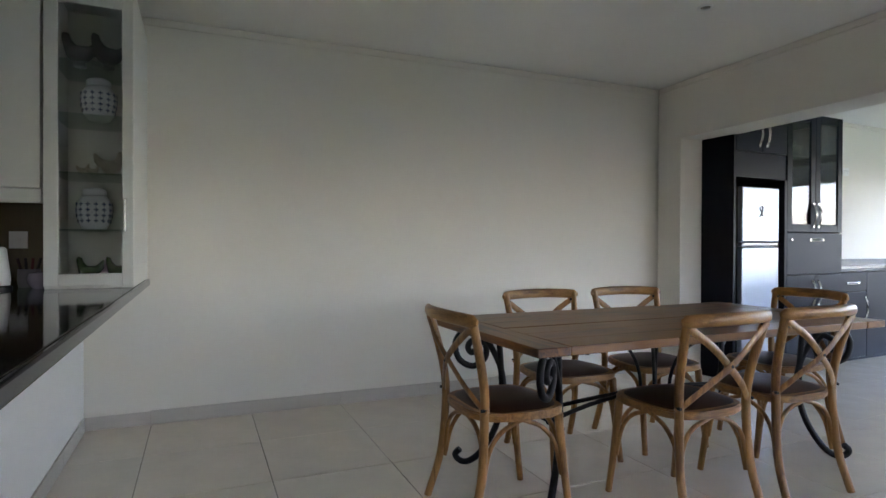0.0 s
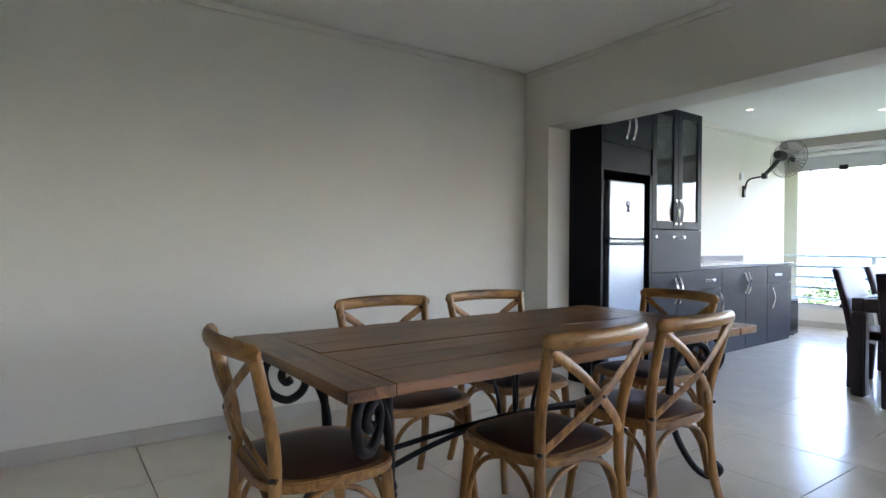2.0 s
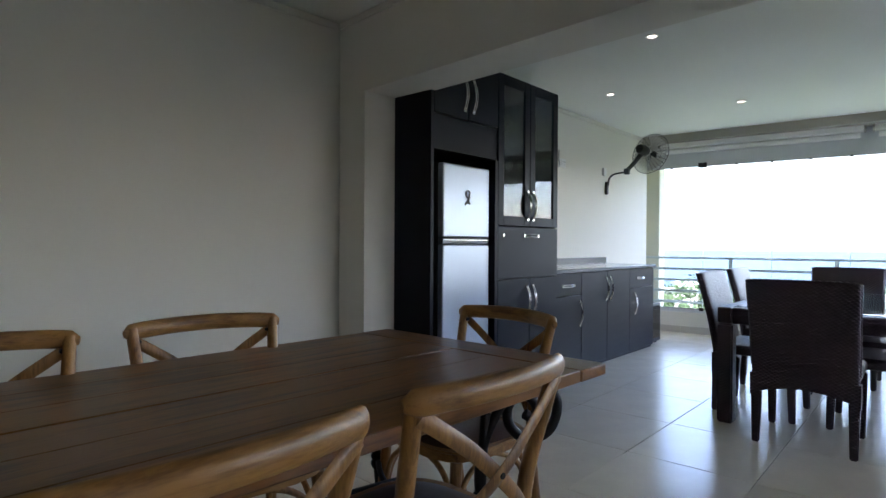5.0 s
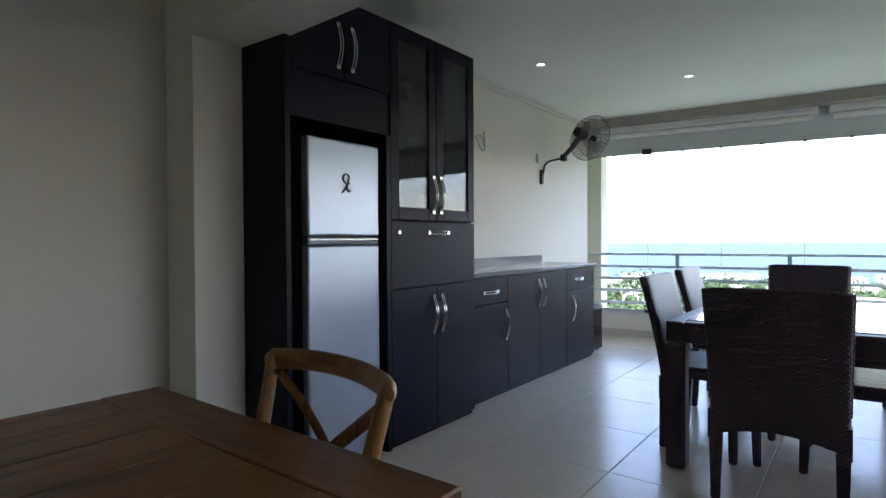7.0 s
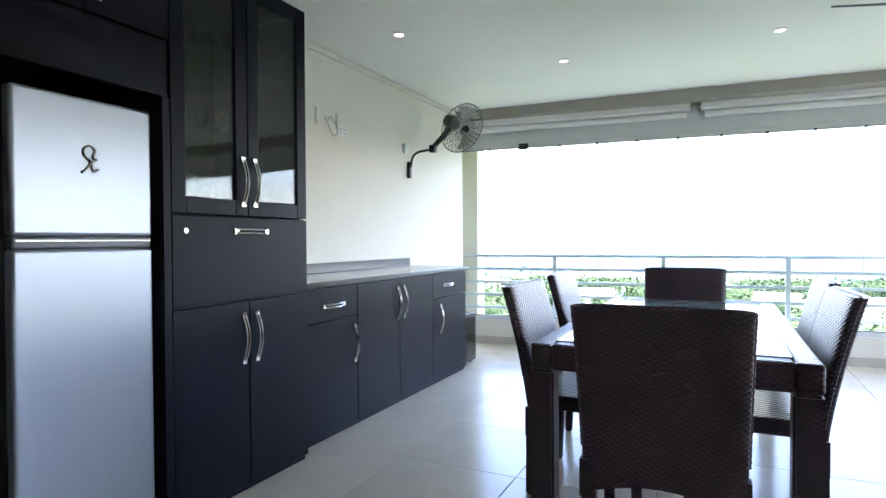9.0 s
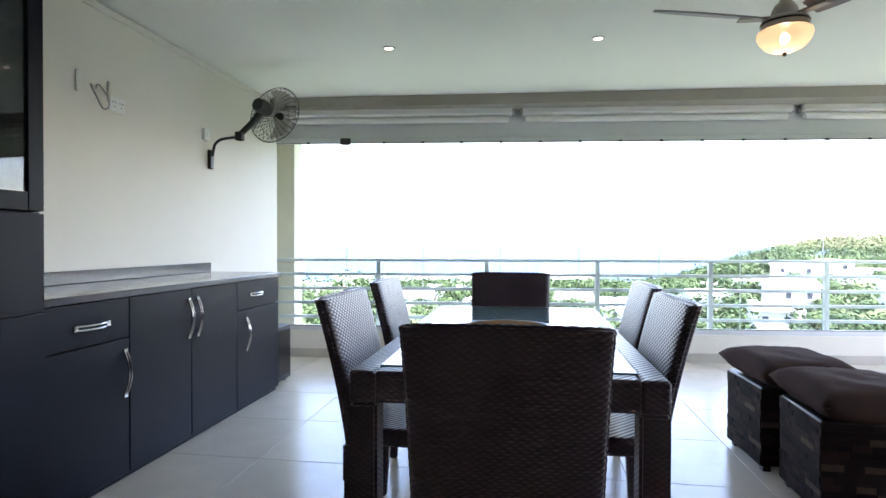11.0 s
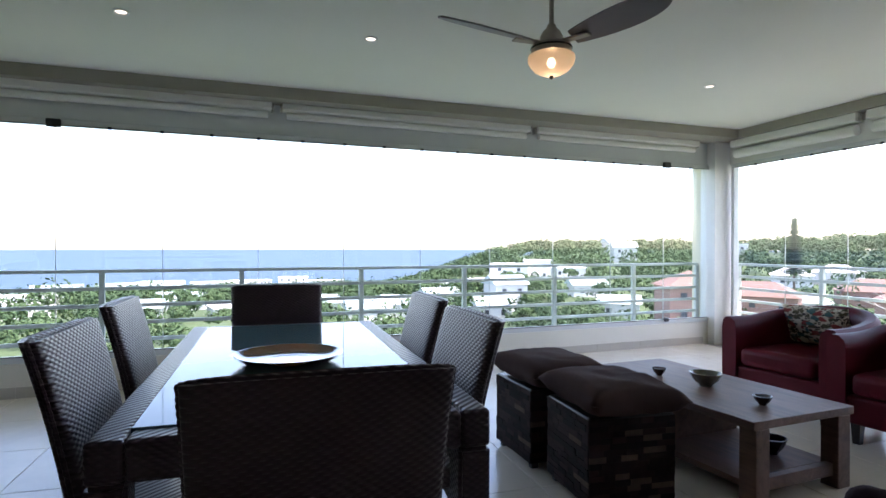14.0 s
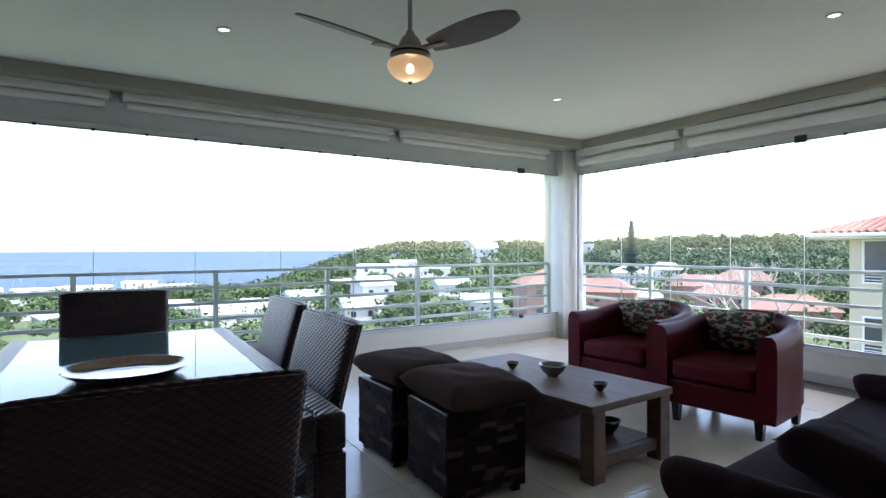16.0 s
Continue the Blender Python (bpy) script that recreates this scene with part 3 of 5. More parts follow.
part("slab", rbox(-0.002, 2.275, -0.02, 0.583, 0.887, 0.918, 0.004), STONE, worktop)
part("upstand", rbox(0.0, 2.24, 0.556, 0.58, 0.919, 0.99, 0.003), STONE, worktop, "low stone upstand against the wall")

fridge = thing("fridge", pose(4.72, FY + 0.03, 0), "silver two-door fridge freezer in the dark housing", "fridge")
part("body", rbox(0.0, 0.49, 0.05, 0.60, 0.02, 1.65, 0.006), FRIDGE_SIDE, fridge, "black fridge body")
fd = part("door", rbox(0.0, 0.49, 0.0, 0.05, 1.172, 1.65, 0.012, 3), FRIDGE, fridge, "silver freezer door")
ld = part("door", rbox(0.0, 0.49, 0.0, 0.05, 0.03, 1.128, 0.012, 3), FRIDGE, fridge, "silver fridge door")
part("handle", rbox(0.004, 0.486, 0.006, 0.048, 1.130, 1.170, 0.006), mat("grey grip", (0.16, 0.18, 0.21), 0.35), fridge, "recessed grey grip between the doors")
part("trim", rbox(0.01, 0.48, -0.004, 0.004, 1.152, 1.160, 0.002, 1), CHROME, fridge, "thin chrome strip")
for x in (0.03, 0.46):
    part("foot", rbox(x - 0.02, x + 0.02, 0.06, 0.10, 0.0, 0.03, 0.003), BLACK, fridge)

wine = thing("small_fridge", pose(8.425, 3.70, 0), "small black glass-front drinks fridge beside the cabinets", "small fridge")
part("body", rbox(0.0, 0.26, 0.02, 0.50, 0.03, 0.47, 0.006), BLACK, wine)
wd = part("door", rbox(0.0, 0.26, 0.0, 0.02, 0.03, 0.47, 0.004), BLACK, wine)
part("pane", rbox(0.025, 0.235, -0.004, 0.0, 0.07, 0.44, 0.002, 1), mat("smoked glass", (0.01, 0.01, 0.012), 0.05), wd, "smoked glass pane")
for x in (0.03, 0.23):
    for y in (0.05, 0.45):
        part("foot", rbox(x - 0.015, x + 0.015, y - 0.015, y + 0.015, 0.0, 0.03, 0.002, 1), BLACK, wine)


# ---- dining table and chairs ----
TM = pose(2.645, 2.565, 0, 0, 0, -1.9)
table = thing("dining_table", TM, "long waxed plank dining table on scrolled wrought iron legs", "table")
TL, TW, TZ = 2.14, 1.03, 0.755
for k in range(6):
    w = TW / 6
    y = -TW / 2 + k * w
    part("plank", rbox(-TL / 2 + 0.152, TL / 2 - 0.152, y + 0.0012, y + w - 0.0012, TZ - 0.036, TZ - 0.0008 * (k % 3), 0.003), PLANK, table)
for e in (-1, 1):
    part("end_board", rbox(min(e * TL / 2, e * (TL / 2 - 0.15)), max(e * TL / 2, e * (TL / 2 - 0.15)), -TW / 2 - 0.002, TW / 2 + 0.002, TZ - 0.036, TZ, 0.005), PLANK_Y, table, "cross board at the table's end")
for sx in (-1, 1):
    for sy in (-1, 1):
        leg = part("leg", tube(spline([(0.30, 0, 0.075), (0.325, 0, 0.045), (0.30, 0, 0.016), (0.255, 0, 0.016), (0.19, 0, 0.07), (0.115, 0, 0.20), (0.075, 0, 0.36), (0.085, 0, 0.50), (0.14, 0, 0.62), (0.20, 0, 0.70), (0.275, 0, 0.70),
                                       (0.325, 0, 0.63), (0.305, 0, 0.545), (0.235, 0, 0.512), (0.175, 0, 0.55), (0.162, 0, 0.61), (0.195, 0, 0.655), (0.243, 0, 0.638), (0.258, 0, 0.605), (0.24, 0, 0.582), (0.218, 0, 0.594)], 5), 0.0165, 8), IRON, table, "scrolled wrought iron leg")
        ang = math.atan2(sy * 0.75, sx)
        leg.matrix_basis = pose(sx * 0.72, sy * 0.20, 0, 0, 0, math.degrees(ang))
        post = part("leg_bar", tube([(0.075, 0, 0.30), (0.085, 0, 0.50), (0.10, 0, 0.718)], 0.016, 8), IRON, leg)
        part("collar", lathe([(0.0, -0.03), (0.02, -0.03), (0.026, -0.012), (0.02, 0.0), (0.026, 0.012), (0.02, 0.03), (0.0, 0.03)], 12, None, (0.077, 0, 0.33)), IRON, leg)
    part("cross_bar", tube([(sx * 0.79, -0.45, 0.712), (sx * 0.79, 0.45, 0.712)], 0.012, 8), IRON, table)
    part("stretcher", tube(arc((sx * 0.78, -0.24, 0.33), (sx * 0.78, 0.24, 0.33), (-sx * 0.10, 0, -0.03), 10), 0.011, 8), IRON, table)
for sy in (-1, 1):
    part("stretcher", tube(arc((-0.73, sy * 0.08, 0.315), (0.73, sy * 0.08, 0.315), (0, -sy * 0.07, 0.07), 16), 0.011, 8), IRON, table)
    for sx in (-1, 1):
        part("brace", tube(arc((sx * 0.05, sy * 0.05, 0.385), (sx * 0.30, sy * 0.28, 0.715), (-sx * 0.06, -sy * 0.06, 0.06), 10), 0.009, 8), IRON, table)


def cross_chair():
    """A bentwood cross-back chair that faces +y."""
    c = thing("dining_chair", pose(0, 0, -20), "honey oak cross-back dining chair with a brown leather seat", "chair", "dining chairs")
    outline = []
    for k in range(32):
        a = k * math.tau / 32
        ca, sa = math.cos(a), math.sin(a)
        px = math.copysign(abs(ca) ** 0.55, ca) * (0.225 + 0.015 * sa)
        outline.append((px, math.copysign(abs(sa) ** 0.55, sa) * 0.215))
    bm = slab(outline, 0.435, 0.468)
    bmesh.ops.bevel(bm, geom=[e for e in bm.edges if abs(e.verts[0].co.z - e.verts[1].co.z) < 1e-5], offset=0.006, segments=2, affect="EDGES")
    part("seat_frame", bm, OAK_X, c)
    def pad(u, v):
        r, a = u, v * math.tau
        ca, sa = math.cos(a), math.sin(a)
        px = math.copysign(abs(ca) ** 0.6, ca) * 0.205
        py = math.copysign(abs(sa) ** 0.6, sa) * 0.190
        return (px * r, py * r + 0.006, 0.469 + 0.022 * (1 - r ** 4))
    part("seat", grid_surface(pad, 7, 32), LEATHER, c, "worn brown leather seat pad", 60)
    for s in (-1, 1):
        part("rear_leg", tube(spline([(s * 0.215, -0.265, 0.0), (s * 0.205, -0.205, 0.20), (s * 0.195, -0.185, 0.45), (s * 0.205, -0.195, 0.60), (s * 0.222, -0.235, 0.77), (s * 0.230, -0.256, 0.855)], 5), [0.017 + 0.002 * math.sin(i * 0.12) for i in range(26)], 10), OAK, c)
        part("front_leg", tube(spline([(s * 0.205, 0.215, 0.0), (s * 0.197, 0.188, 0.20), (s * 0.188, 0.165, 0.436)], 6), [0.015 + 0.0004 * i for i in range(13)], 10), OAK, c)
        part("cross_strap", tube(spline([(s * 0.226, -0.262, 0.82), (s * 0.11, -0.272, 0.74), (0.0, -0.262 - 0.006 * s, 0.655), (-s * 0.11, -0.230, 0.565), (-s * 0.212, -0.185, 0.475)], 5), 0.017, 8, flat=0.36), OAK, c)
        # bent braces under the seat
        part("brace", tube(spline([(s * 0.193, -0.19, 0.18), (s * 0.185, -0.16, 0.31), (s * 0.18, -0.10, 0.385), (s * 0.18, -0.01, 0.425)], 5), 0.010, 8), OAK, c)
        part("brace", tube(spline([(s * 0.193, 0.178, 0.18), (s * 0.185, 0.15, 0.31), (s * 0.18, 0.09, 0.385), (s * 0.18, 0.0, 0.425)], 5), 0.010, 8), OAK, c)
        part("brace", tube(spline([(s * 0.196, -0.188, 0.20), (s * 0.17, -0.185, 0.33), (s * 0.11, -0.18, 0.395), (s * 0.005, -0.178, 0.428)], 5), 0.010, 8), OAK, c)
        part("brace", tube(spline([(s * 0.192, 0.178, 0.20), (s * 0.165, 0.172, 0.33), (s * 0.105, 0.165, 0.395), (s * 0.005, 0.16, 0.428)], 5), 0.010, 8), OAK, c)
        for y, z in ((-0.264, 0.815), (-0.203, 0.49)):
            part("bolt", tube([(s * 0.21, y + 0.02, z), (s * 0.21, y - 0.004, z)], 0.007, 8), IRON, c, "dark bolt head")
    part("bolt", tube([(0, -0.25, 0.655), (0, -0.276, 0.655)], 0.007, 8), IRON, c, "dark bolt head")
    rail = spline([(-0.252, -0.246, 0.842), (-0.20, -0.270, 0.848), (-0.10, -0.296, 0.852), (0.0, -0.304, 0.853), (0.10, -0.296, 0.852), (0.20, -0.270, 0.848), (0.252, -0.246, 0.842)], 5)
    part("top_rail", tube(rail, [0.027 * min(1.0, 0.45 + 0.28 * min(i, len(rail) - 1 - i)) for i in range(len(rail))], 12, flat=0.62), OAK_X, c, "bowed top rail with rounded ends")
    return c


chair = cross_chair()
# (x, y, turn) of each chair; it faces +y before the turn
SEATS = [(2.37, 2.165, -1), (2.97, 2.16, -2), (2.285, 2.86, 176), (2.895, 2.83, 172), (3.585, 2.535, 82), (1.645, 2.475, -93)]
chair.matrix_world = pose(SEATS[0][0], SEATS[0][1], 0, 0, 0, SEATS[0][2])
for x, y, r in SEATS[1:]:
    copy_thing(chair, pose(x, y, 0, 0, 0, r))


# ---- wicker table and chairs ----
wt = thing("wicker_table", pose(6.895, 1.81, 0), "dark woven wicker dining table with a pale glass top", "table")
LX, LY = 0.98, 0.497
for e in (-1, 1):
    part("edge", rbox(-LX, LX, min(e * LY, e * (LY - 0.085)), max(e * LY, e * (LY - 0.085)), 0.635, 0.738, 0.012, 3), WICKER, wt)
    part("edge", rbox(min(e * LX, e * (LX - 0.085)), max(e * LX, e * (LX - 0.085)), -LY + 0.085, LY - 0.085, 0.635, 0.738, 0.012, 3), WICKER, wt)
    for f in (-1, 1):
        bm = bmesh.new()
        box(bm, e * LX - 0.046 - e * 0.046, e * LX + 0.046 - e * 0.046, f * LY - 0.046 - f * 0.046, f * LY + 0.046 - f * 0.046, 0.0, 0.634)
        for v in bm.verts:
            if v.co.z < 0.1:
                v.co.x += -e * 0.02 if v.co.x * e < (LX - 0.046) else -e * 0.004
        bmesh.ops.bevel(bm, geom=bm.edges[:], offset=0.010, segments=2, affect="EDGES")
        part("leg", bm, WICKER, wt)
part("tabletop", rbox(-LX + 0.083, LX - 0.083, -LY + 0.083, LY - 0.083, 0.728, 0.742, 0.003), FROST, wt, "pale glass top that mirrors the sky")


def wicker_chair():
    """A high-backed woven chair that faces +y."""
    c = thing("wicker_chair", pose(0, 0, -20), "dark woven wicker dining chair with a tall straight back", "chair", "wicker chairs")
    def back(u, v):
        a = u * math.tau
        ca, sa = math.cos(a), math.sin(a)
        w = 0.254 + 0.010 * v
        px = math.copysign(abs(ca) ** 0.22, ca) * w
        py = math.copysign(abs(sa) ** 0.45, sa) * 0.030
        z = 0.40 + 0.535 * v + 0.006 * v * (1 - (px / w) ** 4)
        return (px, -0.235 - 0.075 * v - 0.045 * v * v + py, z)
    bm = grid_surface(back, 40, 14)
    bmesh.ops.remove_doubles(bm, verts=bm.verts[:], dist=1e-4)
    bmesh.ops.holes_fill(bm, edges=[e for e in bm.edges if e.is_boundary])
    part("backrest", bm, WICKER, c, "", 50)
    side = [(0.253 + 0.010 * v, -0.235 - 0.075 * v - 0.045 * v * v, 0.40 + 0.535 * v) for v in (0.08, 0.25, 0.45, 0.65, 0.85, 0.965)]
    rim = spline([(-x, y, z) for x, y, z in side] + [(-0.250, -0.355, 0.934), (-0.12, -0.355, 0.938), (0.12, -0.355, 0.938), (0.250, -0.355, 0.934)] + side[::-1], 12)
    part("braid", tube(rim, [0.0075 + 0.0009 * math.sin(i * 2.1) for i in range(len(rim))], 7), WICKER, c, "braided wicker border")
    bm = rbox(-0.255, 0.255, -0.245, 0.235, 0.395, 0.462, 0.022, 3)
    part("seat", bm, WICKER, c)
    bm = bmesh.new()
    pts = [(-0.262, 0.40), (-0.262, 0.27), (-0.21, 0.30)] + [(-0.21 + 0.42 * i / 8, 0.30 + 0.035 * math.sin(math.pi * i / 8)) for i in range(1, 8)] + [(0.21, 0.30), (0.262, 0.27), (0.262, 0.40)]
    lo = [bm.verts.new((x, -0.262, z)) for x, z in pts]
    hi = [bm.verts.new((x, -0.212, z)) for x, z in pts]
    bm.faces.new(lo), bm.faces.new(hi[::-1])
    for i in range(len(pts)):
        bm.faces.new((lo[i], lo[(i + 1) % len(pts)], hi[(i + 1) % len(pts)], hi[i]))
    part("apron", bm, WICKER, c)
    for sx in (-1, 1):
        for sy, top in ((-1, 0.30), (1, 0.396)):
            bm = bmesh.new()
            box(bm, -0.026, 0.026, -0.026, 0.026, 0, top)
            for v in bm.verts:
                if v.co.z < 0.01:
                    v.co.x *= 0.72
                    v.co.y = v.co.y * 0.72 + sy * 0.012
            bmesh.ops.bevel(bm, geom=bm.edges[:], offset=0.006, segments=2, affect="EDGES")
            bmesh.ops.translate(bm, verts=bm.verts[:], vec=(sx * 0.232, sy * 0.205 - 0.03 * (sy < 0), 0))
            part("leg", bm, WICKER, c)
    return c


wc = wicker_chair()
WSEATS = [(5.935, 1.80, -89), (6.43, 2.145, 179), (7.35, 2.195, 180), (6.46, 1.525, 1), (7.22, 1.485, 0), (7.80, 1.855, 90)]
wc.matrix_world = pose(WSEATS[0][0], WSEATS[0][1], 0, 0, 0, WSEATS[0][2])
for x, y, r in WSEATS[1:]:
    copy_thing(wc, pose(x, y, 0, 0, 0, r))

fruit_bowl = solid("bowl", lathe([(0.0, 0.003), (0.135, 0.0), (0.155, 0.004), (0.185, 0.020), (0.202, 0.033), (0.206, 0.036), (0.198, 0.035), (0.180, 0.022), (0.152, 0.010), (0.10, 0.007), (0.0, 0.006)], 48), CERAMIC, "wide shallow terracotta bowl on the glass table", "bowl", m=pose(6.715, 1.83, 0.7425))


# ---- lounge ----
def cushion_mesh(w, d, h, seed, puff=0.75):
    """A square pillow with pinched corners and soft creases."""
    bm = bmesh.new()
    for side in (1, -1):
        def f(u, v):
            a, b = 2 * u - 1, 2 * v - 1
            e = max(0.0, (1 - a ** 4) * (1 - b ** 4)) ** 0.5
            pin = 1 - 0.10 * (1 - a * a) * abs(b) ** 6 - 0.02
            pin2 = 1 - 0.10 * (1 - b * b) * abs(a) ** 6 - 0.02
            cr = (0.014 * noise.noise(Vector((a * 2.3 + seed, b * 2.3, side))) + 0.007 * noise.noise(Vector((a * 6 + seed, b * 4.5, side)))) * e
            return (a * w / 2 * pin2, b * d / 2 * pin, side * (h / 2) * e ** puff + cr)
        grid_surface(f, 18, 18, bm)
    bmesh.ops.remove_doubles(bm, verts=bm.verts[:], dist=0.0015)
    return bm


def ottoman(x, y, r):
    root = thing("ottoman", pose(x, y, 0, 0, 0, r), "cube ottoman covered in patched dark leather strips", "ottoman", "ottomans")
    part("body", rbox(-0.215, 0.215, -0.215, 0.215, 0.03, 0.43, 0.012, 3), DARKLEG, root)
    rnd = random.Random(7)
    shades = [mat("hide %d" % i, c, 0.75, spec=0.12, vary=0.3, scale=20, bump=0.3) for i, c in enumerate(((0.020, 0.012, 0.012), (0.036, 0.022, 0.020), (0.013, 0.009, 0.009), (0.085, 0.060, 0.048)))] if not HIDES else HIDES
    HIDES[:] = shades
    for face in range(4):
        bms = [bmesh.new() for _ in shades]
        for row in range(14):
            z0 = 0.035 + row * 0.0275
            u = -0.215
            while u < 0.2149:
                w = min(rnd.uniform(0.04, 0.13), 0.215 - u)
                if 0.215 - u - w < 0.02:
                    w = 0.215 - u
                i = rnd.choices(range(4), (5, 4, 5, 1.1))[0]
                t = rnd.uniform(0.002, 0.0065)
                box(bms[i], u + 0.0006, u + w - 0.0006, -0.215 - t, -0.214, z0 + 0.0005, z0 + 0.027, pose(0, 0, 0, 0, 0, face * 90))
                u += w
        for i, bm in enumerate(bms):
            ob = part("leather_strip", bm, shades[i], root, "leather strips sewn in rows", None)
            tagged(ob, kind="stuff")
    for sx in (-1, 1):
        for sy in (-1, 1):
            part("foot", rbox(sx * 0.18 - 0.02, sx * 0.18 + 0.02, sy * 0.18 - 0.02, sy * 0.18 + 0.02, 0, 0.031, 0.003), DARKLEG, root)
    solid("cushion", cushion_mesh(0.53, 0.53, 0.15, x), CUSH, "plump taupe velvet cushion lying on the ottoman", "cushion", "ottoman cushions", pose(x - 0.01, y - 0.01, 0.497, 2, -2, r + 4), 70)


HIDES = []
ottoman(7.42, 0.37, 2)
ottoman(6.86, 0.33, -3)

CM = pose(7.165, -0.455, 0, 0, 0, 6)
coffee = thing("coffee_table", CM, "pale limed wood coffee table with a lower shelf", "coffee table")
part("tabletop", rbox(-0.65, 0.65, -0.35, 0.35, 0.36, 0.40, 0.004), PALEWOOD, coffee)
for sx in (-1, 1):
    for sy in (-1, 1):
        part("leg", rbox(sx * 0.60 - 0.045, sx * 0.60 + 0.045, sy * 0.285 - 0.045, sy * 0.285 + 0.045, 0, 0.359, 0.004), PALEWOOD, coffee)
part("shelf", rbox(-0.55, 0.55, -0.32, 0.32, 0.075, 0.105, 0.003), PALEWOOD, coffee)
for sx in (-1, 1):
    part("rail", rbox(sx * 0.60 - 0.02, sx * 0.60 + 0.02, -0.24, 0.24, 0.06, 0.12, 0.003), PALEWOOD, coffee)
part("divider", rbox(-0.02, 0.02, -0.30, 0.30, 0.107, 0.359, 0.003), PALEWOOD, coffee)
for sy in (-1, 1):
    part("side_panel", rbox(0.05, 0.55, sy * 0.29 - 0.01, sy * 0.29 + 0.01, 0.107, 0.359, 0.003), PALEWOOD, coffee) if sy > 0 else None

def small_bowl(x, y, z, r, h, material, label):
    return solid("bowl", lathe([(0.0, 0.002), (r * 0.38, 0.0), (r * 0.40, h * 0.12), (r * 0.75, h * 0.45), (r, h), (r * 0.95, h), (r * 0.70, h * 0.52), (r * 0.35, h * 0.2), (0.0, h * 0.16)], 28), material, label, "bowl", "small bowls", pose(x, y, z))


small_bowl(7.40, -0.38, 0.4005, 0.042, 0.045, DARKGLAZE, "tiny dark glazed bowl on the coffee table")
small_bowl(7.10, -0.46, 0.4005, 0.088, 0.075, GLAZE, "grey-green speckled bowl on the coffee table")
small_bowl(6.70, -0.45, 0.4005, 0.045, 0.045, DARKGLAZE, "small dark red glazed bowl on the coffee table")
small_bowl(6.80, -0.62, 0.1055, 0.07, 0.085, DARKGLAZE, "dark bowl on the coffee table's lower shelf")

def floral():
    """Cream cloth with scattered dark and coloured leaf shapes."""
    m = bpy.data.materials.new("floral cloth")
    m.use_nodes = True
    nt = m.node_tree
    b = nt.nodes["Principled BSDF"]
    b.inputs["Roughness"].default_value = 0.9
    co = nt.nodes.new("ShaderNodeTexCoord")
    base = None
    for scale, lo, hi, colour, seed in ((30, 0.17, 0.20, (0.03, 0.022, 0.02), 0), (19, 0.19, 0.22, (0.07, 0.06, 0.03), 3), (11, 0.14, 0.17, (0.22, 0.035, 0.03), 7), (10, 0.12, 0.15, (0.05, 0.11, 0.11), 13)):
        mp = nt.nodes.new("ShaderNodeMapping")
        mp.inputs["Location"].default_value = (seed, seed * 0.7, 0)
        mp.inputs["Scale"].default_value = (1, 1.7, 1)
        nt.links.new(co.outputs["Object"], mp.inputs[0])
        wv = nt.nodes.new("ShaderNodeTexNoise")
        wv.inputs["Scale"].default_value = 9
        mix0 = nt.nodes.new("ShaderNodeMix")
        mix0.data_type = "VECTOR"
        mix0.inputs[0].default_value = 0.06
        nt.links.new(mp.outputs[0], mix0.inputs[4])
        nt.links.new(wv.outputs[1], mix0.inputs[5])
        vo = nt.nodes.new("ShaderNodeTexVoronoi")
        vo.inputs["Scale"].default_value = scale
        nt.links.new(mix0.outputs[1], vo.inputs["Vector"])
        mr = nt.nodes.new("ShaderNodeMapRange")
        mr.inputs[1].default_value, mr.inputs[2].default_value, mr.inputs[3].default_value, mr.inputs[4].default_value = lo * 2.1, hi * 2.1, 1, 0
        nt.links.new(vo.outputs["Distance"], mr.inputs[0])
        mx = nt.nodes.new("ShaderNodeMix")
        mx.data_type = "RGBA"
        nt.links.new(mr.outputs[0], mx.inputs[0])
        if base is None:
            mx.inputs[6].default_value = (0.52, 0.46, 0.36, 1)
        else:
            nt.links.new(base, mx.inputs[6])
        mx.inputs[7].default_value = (*colour, 1)
        base = mx.outputs[2]
    nt.links.new(base, b.inputs["Base Color"])
    return m


FLORAL = floral()


